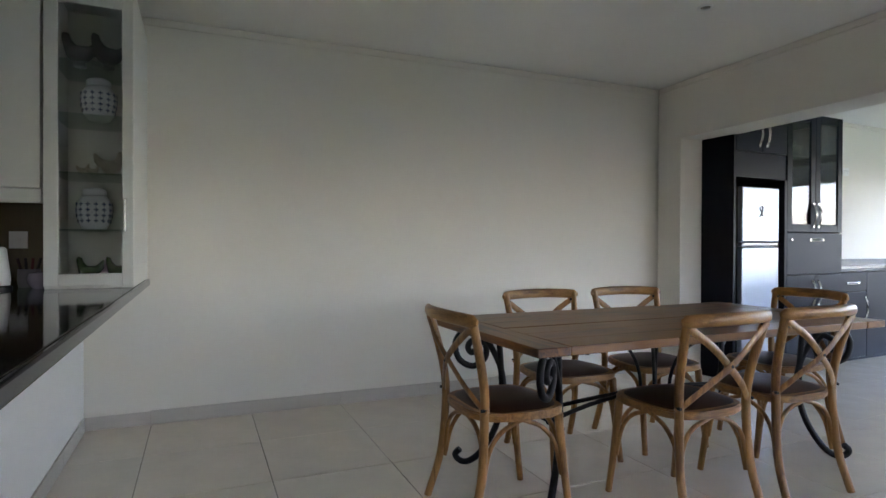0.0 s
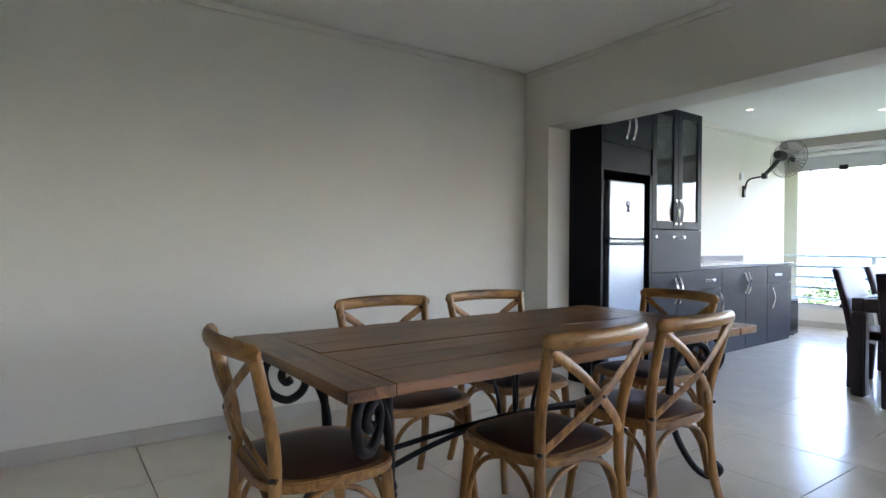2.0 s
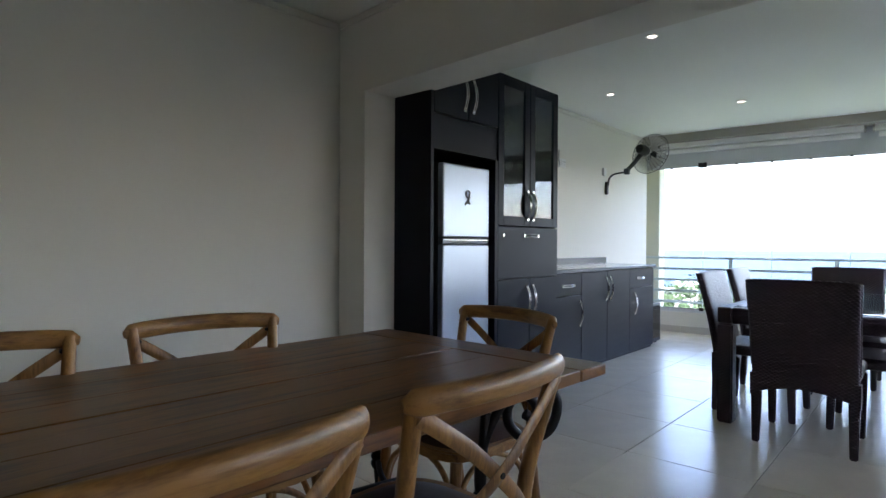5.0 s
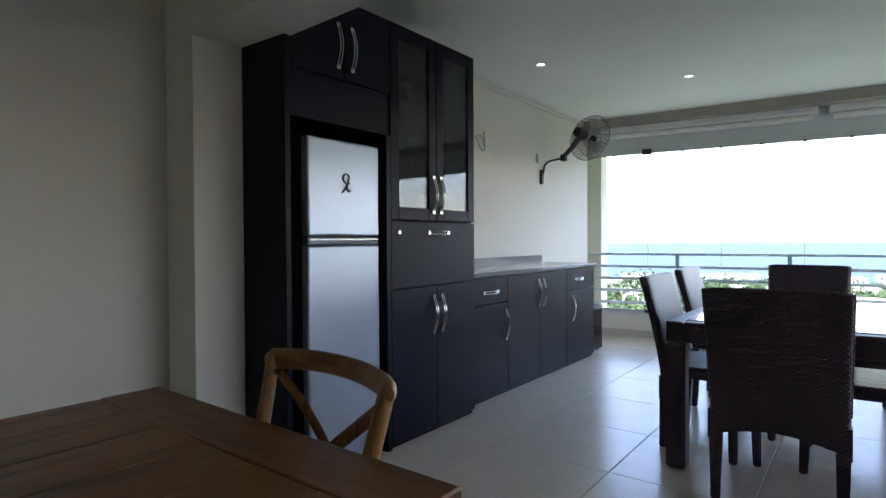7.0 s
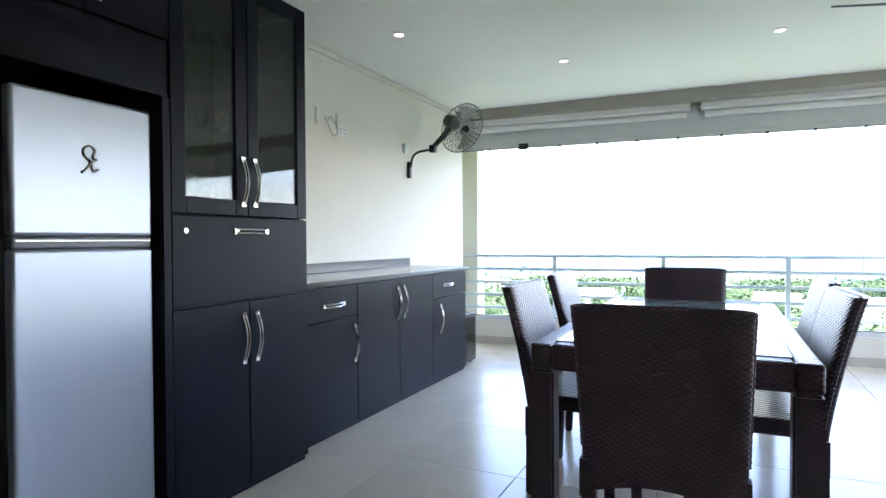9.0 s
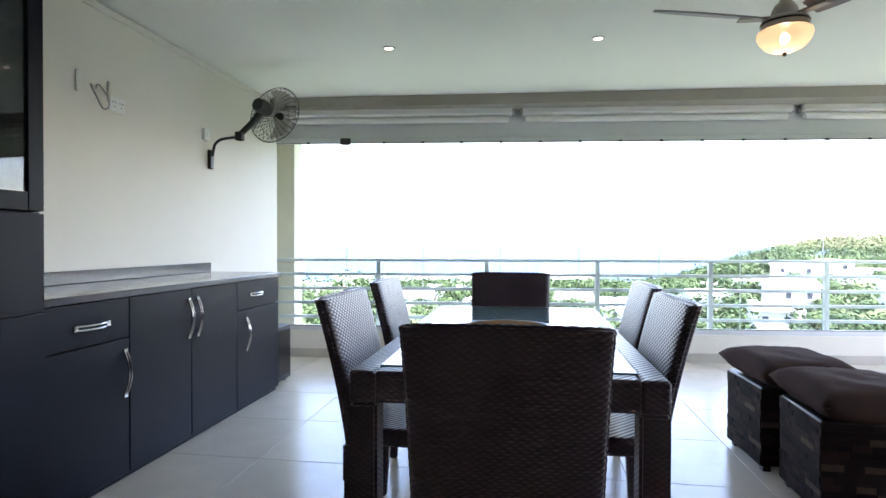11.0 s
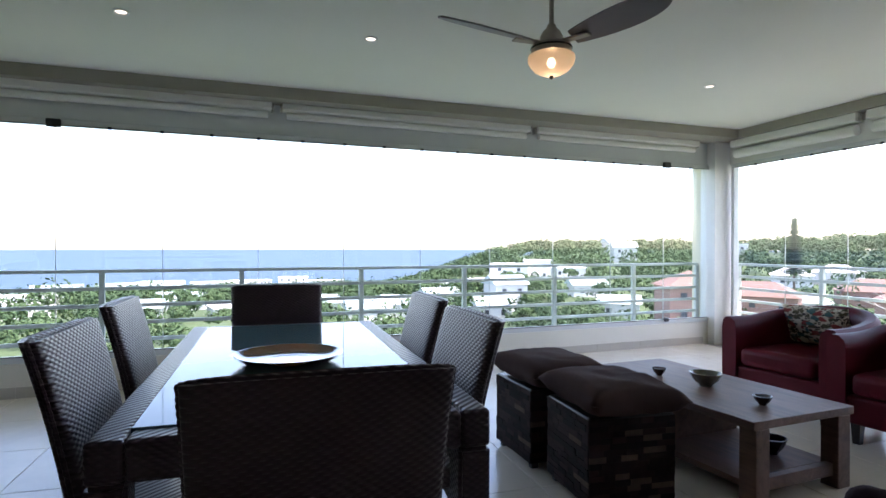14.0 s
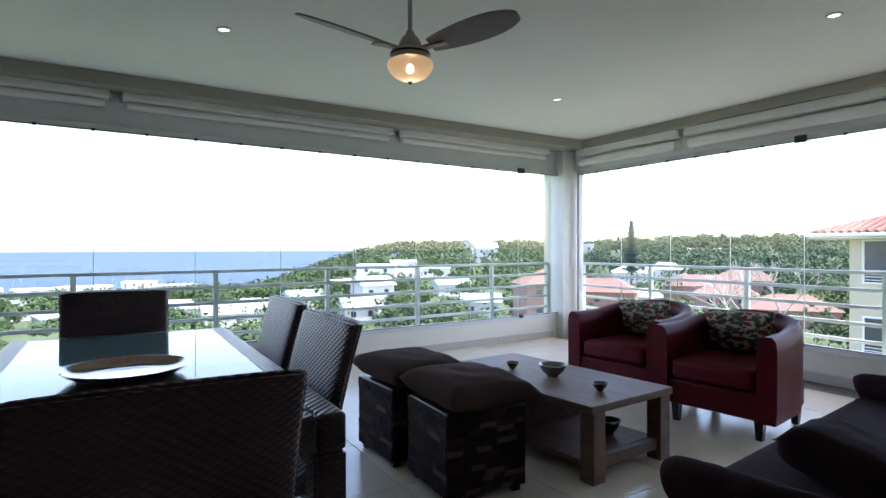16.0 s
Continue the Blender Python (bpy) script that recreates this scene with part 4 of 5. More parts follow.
def tub_chair():
    """A tub armchair that faces +y."""
    c = thing("armchair", pose(0, 0, -20), "oxblood red leather tub armchair with dark tapered legs", "armchair", "tub armchairs")
    # wrap-round back and arms: section swept round a U
    path, tops = [], []
    for i in range(41):
        t = -1 + 2 * i / 40
        a = t * 2.0
        if abs(t) > 0.55:
            k = (abs(t) - 0.55) / 0.45
            px, py = math.copysign(0.31 + 0.02 * k, t), -0.02 + 0.37 * k
        else:
            ang = t / 0.55 * math.pi / 2
            px, py = 0.31 * math.sin(ang), -0.02 - 0.31 * math.cos(ang)
        path.append(Vector((px, py, 0)))
        tops.append(0.655 + 0.085 * (0.5 + 0.5 * math.cos(min(1, abs(t) / 0.8) * math.pi)))
    bm = bmesh.new()
    rings = []
    for i, p in enumerate(path):
        tang = (path[min(i + 1, 40)] - path[max(i - 1, 0)]).normalized()
        out = Vector((tang.y, -tang.x, 0))
        if out.dot(Vector((p.x, p.y + 0.0, 0))) < 0 and abs(p.x) > 0.01:
            out = -out
        if abs(p.x) <= 0.01:
            out = Vector((0, -1, 0))
        h = tops[i]
        sec = [(0.040, 0.13), (0.048, 0.20), (0.050, h - 0.08), (0.042, h - 0.025), (0.020, h), (-0.020, h - 0.002), (-0.052, h - 0.03), (-0.060, h - 0.09), (-0.060, 0.30), (-0.055, 0.13)]
        rings.append([bm.verts.new(p + out * a + Vector((0, 0, z))) for a, z in sec])
    n = len(rings[0])
    for a, b in zip(rings, rings[1:]):
        for k in range(n):
            bm.faces.new((a[k], a[(k + 1) % n], b[(k + 1) % n], b[k]))
    bm.faces.new(rings[0]), bm.faces.new(rings[-1][::-1])
    part("backrest", bm, RED, c, "wrap-round back and arms", 50)
    part("base", rbox(-0.30, 0.30, -0.28, 0.335, 0.13, 0.30, 0.02, 3), RED, c)
    bm = rbox(-0.25, 0.25, -0.25, 0.352, 0.302, 0.435, 0.04, 4)
    for v in bm.verts:
        if v.co.z > 0.40:
            v.co.z += 0.02 * (1 - (v.co.x / 0.25) ** 2)
    part("seat_cushion", bm, RED, c, "", 60)
    for sx in (-1, 1):
        for sy in (-1, 1):
            bm = bmesh.new()
            box(bm, -0.026, 0.026, -0.026, 0.026, 0, 0.131)
            for v in bm.verts:
                if v.co.z < 0.01:
                    v.co.x *= 0.7
                    v.co.y *= 0.7
            bmesh.ops.translate(bm, verts=bm.verts[:], vec=(sx * 0.255, sy * 0.26, 0))
            part("leg", bm, DARKLEG, c, "dark tapered wooden leg")
    return c


tub = tub_chair()
WIDE = Matrix.Diagonal((1.07, 1.04, 1.0, 1.0))
tub.matrix_world = pose(6.775, -1.80, 0, 0, 0, 8) @ WIDE
copy_thing(tub, pose(7.64, -1.86, 0, 0, 0, 7) @ WIDE)
for x, y, r, s in ((6.83, -1.95, 10, 1.0), (7.70, -2.01, 9, 5.0)):
    solid("cushion", cushion_mesh(0.50, 0.33, 0.12, s), FLORAL, "cream scatter cushion with a dark leaf and red flower print", "cushion", "floral cushions", pose(x, y, 0.60, 68, 0, r), 70)

sofa = thing("sofa", pose(5.37, -0.565, 0, 0, 0, -81.4), "plum suede sofa with low rolled arms and a gathered cover", "sofa")
part("base", rbox(-0.88, 0.88, -0.40, 0.33, 0.06, 0.28, 0.03, 3), PLUM, sofa)
part("backrest", rbox(-0.90, 0.90, -0.48, -0.24, 0.20, 0.80, 0.09, 4), PLUM, sofa)


def arm_side(u, v):
    """Cushioned arm front to back: u round the section, v along it."""
    a = u * math.tau
    ca, sa = math.cos(a), math.sin(a)
    px = math.copysign(abs(ca) ** 0.4, ca) * 0.062
    pz = 0.27 + math.copysign(abs(sa) ** 0.4, sa) * 0.175
    return (px * (1 + 0.03 * math.sin(v * 60)), -0.40 + 0.70 * v - 0.02 * (pz - 0.3), pz)


for e in (-1, 1):
    bm = grid_surface(arm_side, 32, 24)
    bmesh.ops.remove_doubles(bm, verts=bm.verts[:], dist=1e-4)
    bmesh.ops.holes_fill(bm, edges=[q for q in bm.edges if q.is_boundary])
    bmesh.ops.translate(bm, verts=bm.verts[:], vec=(e * 0.90, 0, 0))
    part("arm", bm, PLUM, sofa)
    roll = spline([(e * 0.90, -0.40, 0.50), (e * 0.90, -0.10, 0.488), (e * 0.90, 0.18, 0.487), (e * 0.90, 0.30, 0.484), (e * 0.90, 0.345, 0.478), (e * 0.90, 0.362, 0.472)], 6)
    part("arm_roll", tube(roll, [0.070 + 0.001 * math.sin(i * 1.9) if i < 24 else 0.068 * math.sqrt(max(0.02, 1 - ((i - 23) / 8) ** 2)) for i in range(len(roll))], 18), PLUM, sofa, "soft rolled arm top")

    def seat_top(u, v, e=e):
        x = (0.03 + 0.80 * u)
        edge = min(u, 1 - u) * 0.80
        fold = 0.008 * math.sin(v * 6 + u * 70) * max(0, 1 - edge / 0.16)
        y = -0.24 + 0.63 * v
        round_ = min(1, edge / 0.05) ** 0.5 * min(1, (1 - v) * 0.63 / 0.06) ** 0.5
        return (e * x, y, 0.30 + 0.15 * round_ + fold)
    part("seat_cushion", grid_surface(seat_top, 48, 24), PLUM, sofa, "gathered seat cushion")
    for y in (-0.36, 0.28):
        part("foot", rbox(e * 0.83 - 0.03, e * 0.83 + 0.03, y - 0.03, y + 0.03, 0, 0.07, 0.004), DARKLEG, sofa)
solid("cushion", cushion_mesh(0.44, 0.44, 0.17, 3.3), mat("dark plum velvet", (0.038, 0.021, 0.027), 0.95, spec=0.08, vary=0.25, scale=9, bump=0.2, bump_scale=160), "large dark plum cushion leaning in the sofa's corner", "cushion", "", pose(5.31, -0.195, 0.49, 6, -18, 10), 70)

# ---- ceiling fan, wall fan, downlights ----
fan = thing("ceiling_fan", pose(7.0, 0.565, 0), "silver ceiling fan with three blades and a lit frosted bowl", "ceiling fan")
part("canopy", lathe([(0.0, CH - 0.002), (0.065, CH - 0.002), (0.06, CH - 0.03), (0.02, CH - 0.06), (0.0, CH - 0.06)], 20), FANSTEEL, fan)
part("rod", tube([(0, 0, CH - 0.06), (0, 0, 2.27)], 0.012, 10), FANSTEEL, fan)
part("motor_housing", lathe([(0.0, 2.285), (0.020, 2.285), (0.024, 2.268), (0.042, 2.252), (0.056, 2.225), (0.060, 2.198), (0.078, 2.192), (0.096, 2.182), (0.100, 2.165), (0.098, 2.140), (0.0, 2.140)], 36), FANSTEEL, fan)
part("band", lathe([(0.0985, 2.172), (0.1025, 2.170), (0.1025, 2.163), (0.0985, 2.161)], 36), DARKLEG, fan, "dark groove round the housing")
bowl = part("light_bowl", lathe([(0.098, 2.139), (0.114, 2.130), (0.117, 2.112), (0.108, 2.085), (0.084, 2.057), (0.048, 2.038), (0.0, 2.032)], 36), LAMPGLASS, fan, "lit frosted glass bowl", 70)
part("bulb", lathe([(0.0, 2.075), (0.014, 2.078), (0.021, 2.092), (0.018, 2.108), (0.010, 2.120), (0.0, 2.122)], 16), glow("lit bulb", (1.0, 0.80, 0.50), 2.2), fan, "glowing bulb inside the bowl")
part("finial", lathe([(0.0, 2.034), (0.010, 2.032), (0.010, 2.020), (0.0, 2.014)], 12), DARKLEG, fan)
for az in (91, 211, 331):
    arm = part("blade_arm", rbox(0.07, 0.205, -0.024, 0.024, 2.186, 2.196, 0.004), FANSTEEL, fan)
    arm.matrix_basis = pose(0, 0, 0, 0, 0, az)
    outl = []
    for i in range(29):
        t = i / 28
        outl.append((0.12 + 0.475 * (1 - (1 - t) ** 1.25), (0.020 + 0.062 * math.sin(math.pi * min(1, 0.12 + 0.80 * t)) ** 0.8) * math.sqrt(max(0.0, 1 - t ** 9))))
    full = outl[:-1] + [(x, -y) for x, y in outl[-2::-1]]
    bl = part("blade", slab(full, -0.004, 0.004), FANBLADE, arm, "pitched silver-grey blade")
    bl.matrix_basis = Matrix.Translation((0, 0, 2.182)) @ pose(0, 0, 0, -18, -7, 0)
lamp_data = bpy.data.lights.new("fan lamp", "POINT")
lamp_data.energy, lamp_data.color, lamp_data.shadow_soft_size = 0.055, (1.0, 0.76, 0.48), 0.018
lamp = new("fan_lamp", lamp_data)
lamp.location = (7.0, 0.565, 2.064)


def downlight(x, y, lit=True):
    root = thing("downlight", pose(x, y, CH), "small round recessed ceiling downlight", "downlight", "downlights")
    part("trim", lathe([(0.030, -0.001), (0.046, -0.002), (0.046, -0.007), (0.036, -0.010), (0.030, -0.004)], 24), WHITE, root)
    part("lens", lathe([(0.0, -0.005), (0.031, -0.004)], 20), SPOT if lit else CHROME, root, "glowing lens" if lit else "unlit lens")


for x, y in ((7.11, 3.60), (8.19, 2.735), (8.195, 1.263), (8.45, -1.69), (6.17, -1.815), (5.88, 2.73)):
    downlight(x, y)
downlight(3.205, 2.73, False)

wf = thing("wall_fan", pose(8.36, 4.24, 1.80), "black and chrome wire wall fan on a bent arm", "fan")
part("wall_plate", rbox(-0.022, 0.022, -0.03, 0.0, -0.07, 0.08, 0.006), BLACK, wf)
part("arm", tube(spline([(0.0, -0.03, 0.03), (0.0, -0.05, 0.12), (0.0, -0.10, 0.16), (-0.01, -0.18, 0.17), (-0.02, -0.265, 0.175)], 6), 0.011, 10), BLACK, wf)
part("knuckle", rbox(-0.05, 0.01, -0.30, -0.24, 0.145, 0.215, 0.012, 3), BLACK, wf)
part("neck", tube([(-0.02, -0.27, 0.19), (0.04, -0.34, 0.29), (0.09, -0.405, 0.40)], [0.022, 0.026, 0.03], 12), BLACK, wf)
HM = Matrix.Translation((0.138, -0.424, 0.414)) @ Vector((0.965, -0.20, -0.18)).to_track_quat("Z", "Y").to_matrix().to_4x4()
fan_parts = []
bm = lathe([(0.0, -0.13), (0.05, -0.125), (0.062, -0.06), (0.058, 0.0), (0.045, 0.02), (0.0, 0.02)], 20)
fan_parts.append(("motor", bm, BLACK, ""))
cage = bmesh.new()
R = 0.235
for k in range(30):
    a = k * math.tau / 30
    prof = [(0.045, 0.155), (0.12, 0.150), (0.20, 0.128), (R, 0.095), (0.20, 0.060), (0.12, 0.032), (0.06, 0.020)]
    tube([(r * math.cos(a), r * math.sin(a), z) for r, z in prof], 0.0021, 4, cage)
for r, z in ((R, 0.095), (0.17, 0.140), (0.10, 0.153)):
    tube([(r * math.cos(k * math.tau / 36), r * math.sin(k * math.tau / 36), z) for k in range(36)], 0.0035 if r == R else 0.002, 6, cage, closed=True)
fan_parts.append(("cage", cage, BLACK, "black wire cage"))
fan_parts.append(("badge", lathe([(0.0, 0.160), (0.045, 0.158), (0.045, 0.152), (0.0, 0.150)], 20), BLACK, ""))
for k in range(3):
    def bladef(u, v, k=k):
        a = k * math.tau / 3 + (v - 0.5) * (0.5 + 0.9 * u)
        r = 0.035 + 0.17 * u
        return (r * math.cos(a), r * math.sin(a), 0.085 + 0.035 * (v - 0.5))
    fan_parts.append(("blade", grid_surface(bladef, 8, 6), mat("fan blade metal", (0.55, 0.53, 0.50), 0.3, metal=0.9), "polished metal blade"))
for n, bm, ma, la in fan_parts:
    ob = part(n, bm, ma, wf, la)
    ob.matrix_basis = HM

sw = thing("fan_switch", pose(8.29, 4.24, 1.99), "white surface-mounted isolator switch above the fan arm", "switch")
part("plate", rbox(-0.035, 0.035, -0.03, 0.0, -0.045, 0.045, 0.004), WHITE, sw)
part("rocker", rbox(-0.012, 0.012, -0.036, -0.03, -0.015, 0.015, 0.002), WHITE, sw)
so = thing("wall_socket", pose(7.33, 4.24, 1.99), "white double wall socket with a loose grey cable", "socket")
part("plate", rbox(-0.065, 0.065, -0.010, 0.0, -0.045, 0.045, 0.003), WHITE, so)
for x in (-0.03, 0.03):
    for dx, dz in ((-0.012, 0.012), (0.012, 0.012), (0.0, -0.014)):
        part("pin_hole", rbox(x + dx - 0.004, x + dx + 0.004, -0.0115, -0.0095, dz - 0.004, dz + 0.004, 0.001, 1), BLACK, so)
part("cable", tube(spline([(-0.215, -0.004, 0.075), (-0.20, -0.02, 0.02), (-0.15, -0.03, -0.055), (-0.10, -0.03, -0.03), (-0.11, -0.025, 0.03), (-0.17, -0.02, 0.08), (-0.19, -0.015, 0.05)], 6), 0.004, 6), mat("grey cable", (0.3, 0.3, 0.3), 0.5), so, "looped grey cable")
for x in (-0.32, -0.075):
    solid("bracket", rbox(-0.008, 0.008, -0.012, 0.0, -0.06, 0.06, 0.002), CHROME, "short grey metal mounting strip on the wall", "bracket", "wall brackets", pose(7.33 + x, 4.24, 2.055))

magnet = solid("fridge_magnet", tube(spline([(-0.028, 0, -0.045), (-0.012, 0, -0.03), (0.004, 0, -0.005), (-0.016, 0, 0.012), (-0.02, 0, 0.035), (0.0, 0, 0.05), (0.02, 0, 0.036), (0.012, 0, 0.012), (0.024, 0, 0.004), (0.008, 0, -0.008), (0.012, 0, -0.038), (0.03, 0, -0.03)], 4), 0.004, 6), mat("pewter", (0.30, 0.28, 0.25), 0.35, metal=0.7), "curled pewter magnet on the freezer door", "magnet", m=pose(4.966, FY + 0.0255, 1.435))


def glassware(x, y, z, h, r):
    solid("wine_glass", lathe([(0.0, 0.0), (r * 0.85, 0.002), (0.004, 0.008), (0.004, h * 0.42), (r * 0.7, h * 0.52), (r, h * 0.75), (r * 0.85, h), (r * 0.82, h), (r * 0.96, h * 0.75), (0.0, h * 0.47)], 14), SHELF_GLASS, "clear stemmed glass on a shelf of the display cabinet", "glass", "wine glasses", pose(x, y, z))


rg = random.Random(5)
for z in (1.2665, 1.6285, 1.9685):
    for k in range(6):
        glassware(5.36 + k * 0.125 + rg.uniform(-0.01, 0.01), 3.82 + rg.uniform(-0.05, 0.12), z, rg.uniform(0.15, 0.21), 0.032)
cert = solid("label_card", rbox(-0.045, 0.045, -0.003, 0.0, 0.0, 0.075, 0.001, 1), WHITE, "small pale card leaning on the stone upstand", "card", m=pose(6.16, 4.19, 0.919, -8, 0, 0))


# ---- kitchen corner ----
GREYPAINT = mat("ivory cabinet paint", (0.66, 0.66, 0.60), 0.42, vary=0.03, scale=3)
SPLASH = mat("olive-brown splashback tile", (0.16, 0.125, 0.07), 0.3, vary=0.1, scale=4)
wall("peninsula_wall", [(-4.64, -4.46, -3.2, -0.001, -0.2, 0.878)], WHITE, MD)
baseboard("baseboard_kitchen", MD @ pose(-4.459, -0.02, 0, 0, 0, -90), 3.1, flip=-1)
wall("splashback", [(-7.6, -4.50, -0.012, -0.001, 0.90, 1.40)], SPLASH, MD)
bar = thing("bar_counter", MD, "polished black granite breakfast counter on a white half wall", "counter")
part("slab", rbox(-5.25, -4.118, -3.3, -0.014, 0.88, 0.921, 0.003), GRANITE, bar)
part("edge", rbox(-4.117, -4.10, -3.3, -0.014, 0.879, 0.921, 0.006), GRANITE, bar, "rounded polished granite edge")
vit = thing("glass_cabinet", MD @ pose(-4.49, -0.83, 0), "tall ivory wall cabinet with a glass door full of ornaments", "cabinet")
part("side_panel", rbox(0.355, 0.375, 0.02, 0.829, 0.922, 2.42, 0.002, 1), GREYPAINT, vit)
part("side_panel", rbox(0.0, 0.018, 0.02, 0.829, 0.922, 2.42, 0.002, 1), GREYPAINT, vit)
part("top_panel", rbox(0.018, 0.355, 0.02, 0.829, 2.40, 2.42, 0.002, 1), GREYPAINT, vit)
part("bottom_panel", rbox(0.018, 0.355, 0.02, 0.829, 0.922, 0.945, 0.002, 1), GREYPAINT, vit)
part("back_panel", rbox(0.018, 0.355, 0.46, 0.48, 0.945, 2.40, 0.002, 1), GREYPAINT, vit)
vd = part("door", rbox(0.0, 0.06, 0.0, 0.02, 0.935, 2.40, 0.003, 1), GREYPAINT, vit, "ivory frame with one tall pane")
part("stile", rbox(0.325, 0.375, 0.0, 0.02, 0.935, 2.40, 0.003, 1), GREYPAINT, vd)
part("rail", rbox(0.06, 0.325, 0.0, 0.02, 2.285, 2.40, 0.003, 1), GREYPAINT, vd)
part("rail", rbox(0.06, 0.325, 0.0, 0.02, 0.935, 0.995, 0.003, 1), GREYPAINT, vd)
pn = part("pane", rbox(0.056, 0.329, 0.008, 0.012, 0.99, 2.29, 0.001, 1), GLASS, vd, "clear pane", None)
pn.visible_shadow = False
part("handle", rbox(0.335, 0.347, -0.022, -0.004, 1.20, 1.36, 0.003), CHROME, vd, "slim steel pull")
SH = (1.21, 1.485, 1.77, 2.03)
for z in SH:
    sh = part("shelf", rbox(0.02, 0.353, 0.03, 0.45, z - 0.008, z, 0.001, 1), SHELF_GLASS, vit, "glass shelf", None)
    sh.visible_shadow = False
upper = thing("wall_cabinet", MD @ pose(-5.10, -0.82, 0), "plain ivory wall cabinet over the counter", "cabinet")
part("carcass", rbox(0.0, 0.60, 0.02, 0.818, 1.40, 2.42, 0.002, 1), GREYPAINT, upper)
part("door", rbox(0.002, 0.598, 0.0, 0.019, 1.40, 2.40, 0.003, 1), GREYPAINT, upper)
part("light_rail", rbox(0.0, 0.60, 0.01, 0.04, 1.33, 1.398, 0.003, 1), GREYPAINT, upper)
upper2 = thing("wall_cabinet", MD @ pose(-5.71, -0.82, 0), "plain ivory wall cabinet over the counter", "cabinet")
part("carcass", rbox(0.0, 0.60, 0.02, 0.818, 1.40, 2.42, 0.002, 1), GREYPAINT, upper2)
part("door", rbox(0.002, 0.598, 0.0, 0.019, 1.40, 2.40, 0.003, 1), GREYPAINT, upper2)
HEN = mat("dark carved hen", (0.035, 0.03, 0.022), 0.5, vary=0.3, scale=20)
GREENG = mat("green glass hen", (0.03, 0.075, 0.015), 0.2, vary=0.3, scale=15)
PALEHEN = mat("cream hen glaze", (0.5, 0.46, 0.36), 0.35, vary=0.25, scale=25)


def hen(x, y, z, k, material, label, turn=0):
    """A plain stylised hen: a full body, raised tail and neck."""
    bm = bmesh.new()
    ball = bmesh.ops.create_uvsphere(bm, u_segments=16, v_segments=10, radius=1)["verts"]
    for v in ball:
        x0 = v.co.x
        v.co = Vector((x0 * 0.066, v.co.y * 0.046, 0.062 + v.co.z * 0.046 + 0.022 * x0 * x0 * (1 if x0 < 0 else 0.4))) * k
    tube([(p[0] * k, 0, p[1] * k) for p in ((0.035, 0.085), (0.056, 0.125), (0.062, 0.155), (0.072, 0.166))], [0.034 * k, 0.022 * k, 0.019 * k, 0.005 * k], 10, bm)
    tube([(p[0] * k, 0, p[1] * k) for p in ((-0.04, 0.075), (-0.07, 0.105), (-0.088, 0.145))], [0.03 * k, 0.024 * k, 0.006 * k], 8, bm)
    lathe([(0.0, 0.0), (0.03 * k, 0.0), (0.024 * k, 0.025 * k), (0.0, 0.03 * k)], 12, bm)
    solid("hen_figurine", bm, material, label, "figurine", "hen figurines", MD @ pose(-4.49 + x, -0.83 + y, z, 0, 0, turn), 60)


def jar(x, y, z):
    root = thing("ginger_jar", MD @ pose(-4.49 + x, -0.83 + y, z), "blue and white porcelain ginger jar on a glass shelf", "jar", "ginger jars")
    part("body", lathe([(0.0, 0.0), (0.05, 0.0), (0.068, 0.03), (0.082, 0.09), (0.08, 0.13), (0.06, 0.165), (0.048, 0.172)], 28), PORCELAIN, root, "", 60)
    part("lid", lathe([(0.05, 0.173), (0.056, 0.176), (0.056, 0.20), (0.04, 0.212), (0.0, 0.216)], 28), PORCELAIN, root, "", 60)
    bands = bmesh.new()
    for zz, rr in ((0.045, 0.074), (0.072, 0.0802), (0.10, 0.0825), (0.128, 0.0808)):
        for k in range(14):
            a = k * math.tau / 14
            box(bands, -0.010, 0.010, -0.0012, 0.0012, -0.003, 0.003, pose(rr * math.cos(a), rr * math.sin(a), zz, 0, 0, math.degrees(a) + 90))
            box(bands, -0.002, 0.002, -0.0012, 0.0012, -0.011, 0.011, pose(rr * math.cos(a), rr * math.sin(a), zz, 0, 0, math.degrees(a) + 90))
    tagged(part("pattern", bands, COBALT, root, "cobalt lattice pattern", None), kind="stuff")


jar(0.20, 0.20, 1.7705)
jar(0.18, 0.20, 1.2105)
hen(0.12, 0.18, 2.031, 1.0, HEN, "dark carved wooden hen on a shelf", 180)
hen(0.25, 0.16, 2.031, 1.0, HEN, "dark carved wooden hen on a shelf", 200)
hen(0.25, 0.2, 1.486, 0.8, PALEHEN, "cream glazed hen on a shelf", 10)
hen(0.13, 0.2, 1.486, 0.35, PALEHEN, "tiny cream chick on a shelf", 10)
hen(0.175, 0.2, 1.486, 0.35, PALEHEN, "tiny cream chick on a shelf", 0)
hen(0.16, 0.18, 0.946, 0.75, GREENG, "green glass hen on the cabinet floor", 170)
hen(0.29, 0.18, 0.946, 0.75, GREENG, "green glass hen on the cabinet floor", 190)
ket = thing("kettle", MD @ pose(-4.72, -0.72, 0.921), "white cordless kettle on the black counter", "kettle")
part("body", lathe([(0.0, 0.02), (0.075, 0.02), (0.078, 0.05), (0.062, 0.19), (0.055, 0.20), (0.0, 0.205)], 28), WHITE, ket)
part("base", lathe([(0.0, 0.0), (0.085, 0.0), (0.085, 0.015), (0.07, 0.02), (0.0, 0.02)], 28), BLACK, ket)
part("handle", tube(spline([(-0.06, 0, 0.19), (-0.11, 0, 0.18), (-0.12, 0, 0.11), (-0.08, 0, 0.05)], 5), 0.011, 8), WHITE, ket)
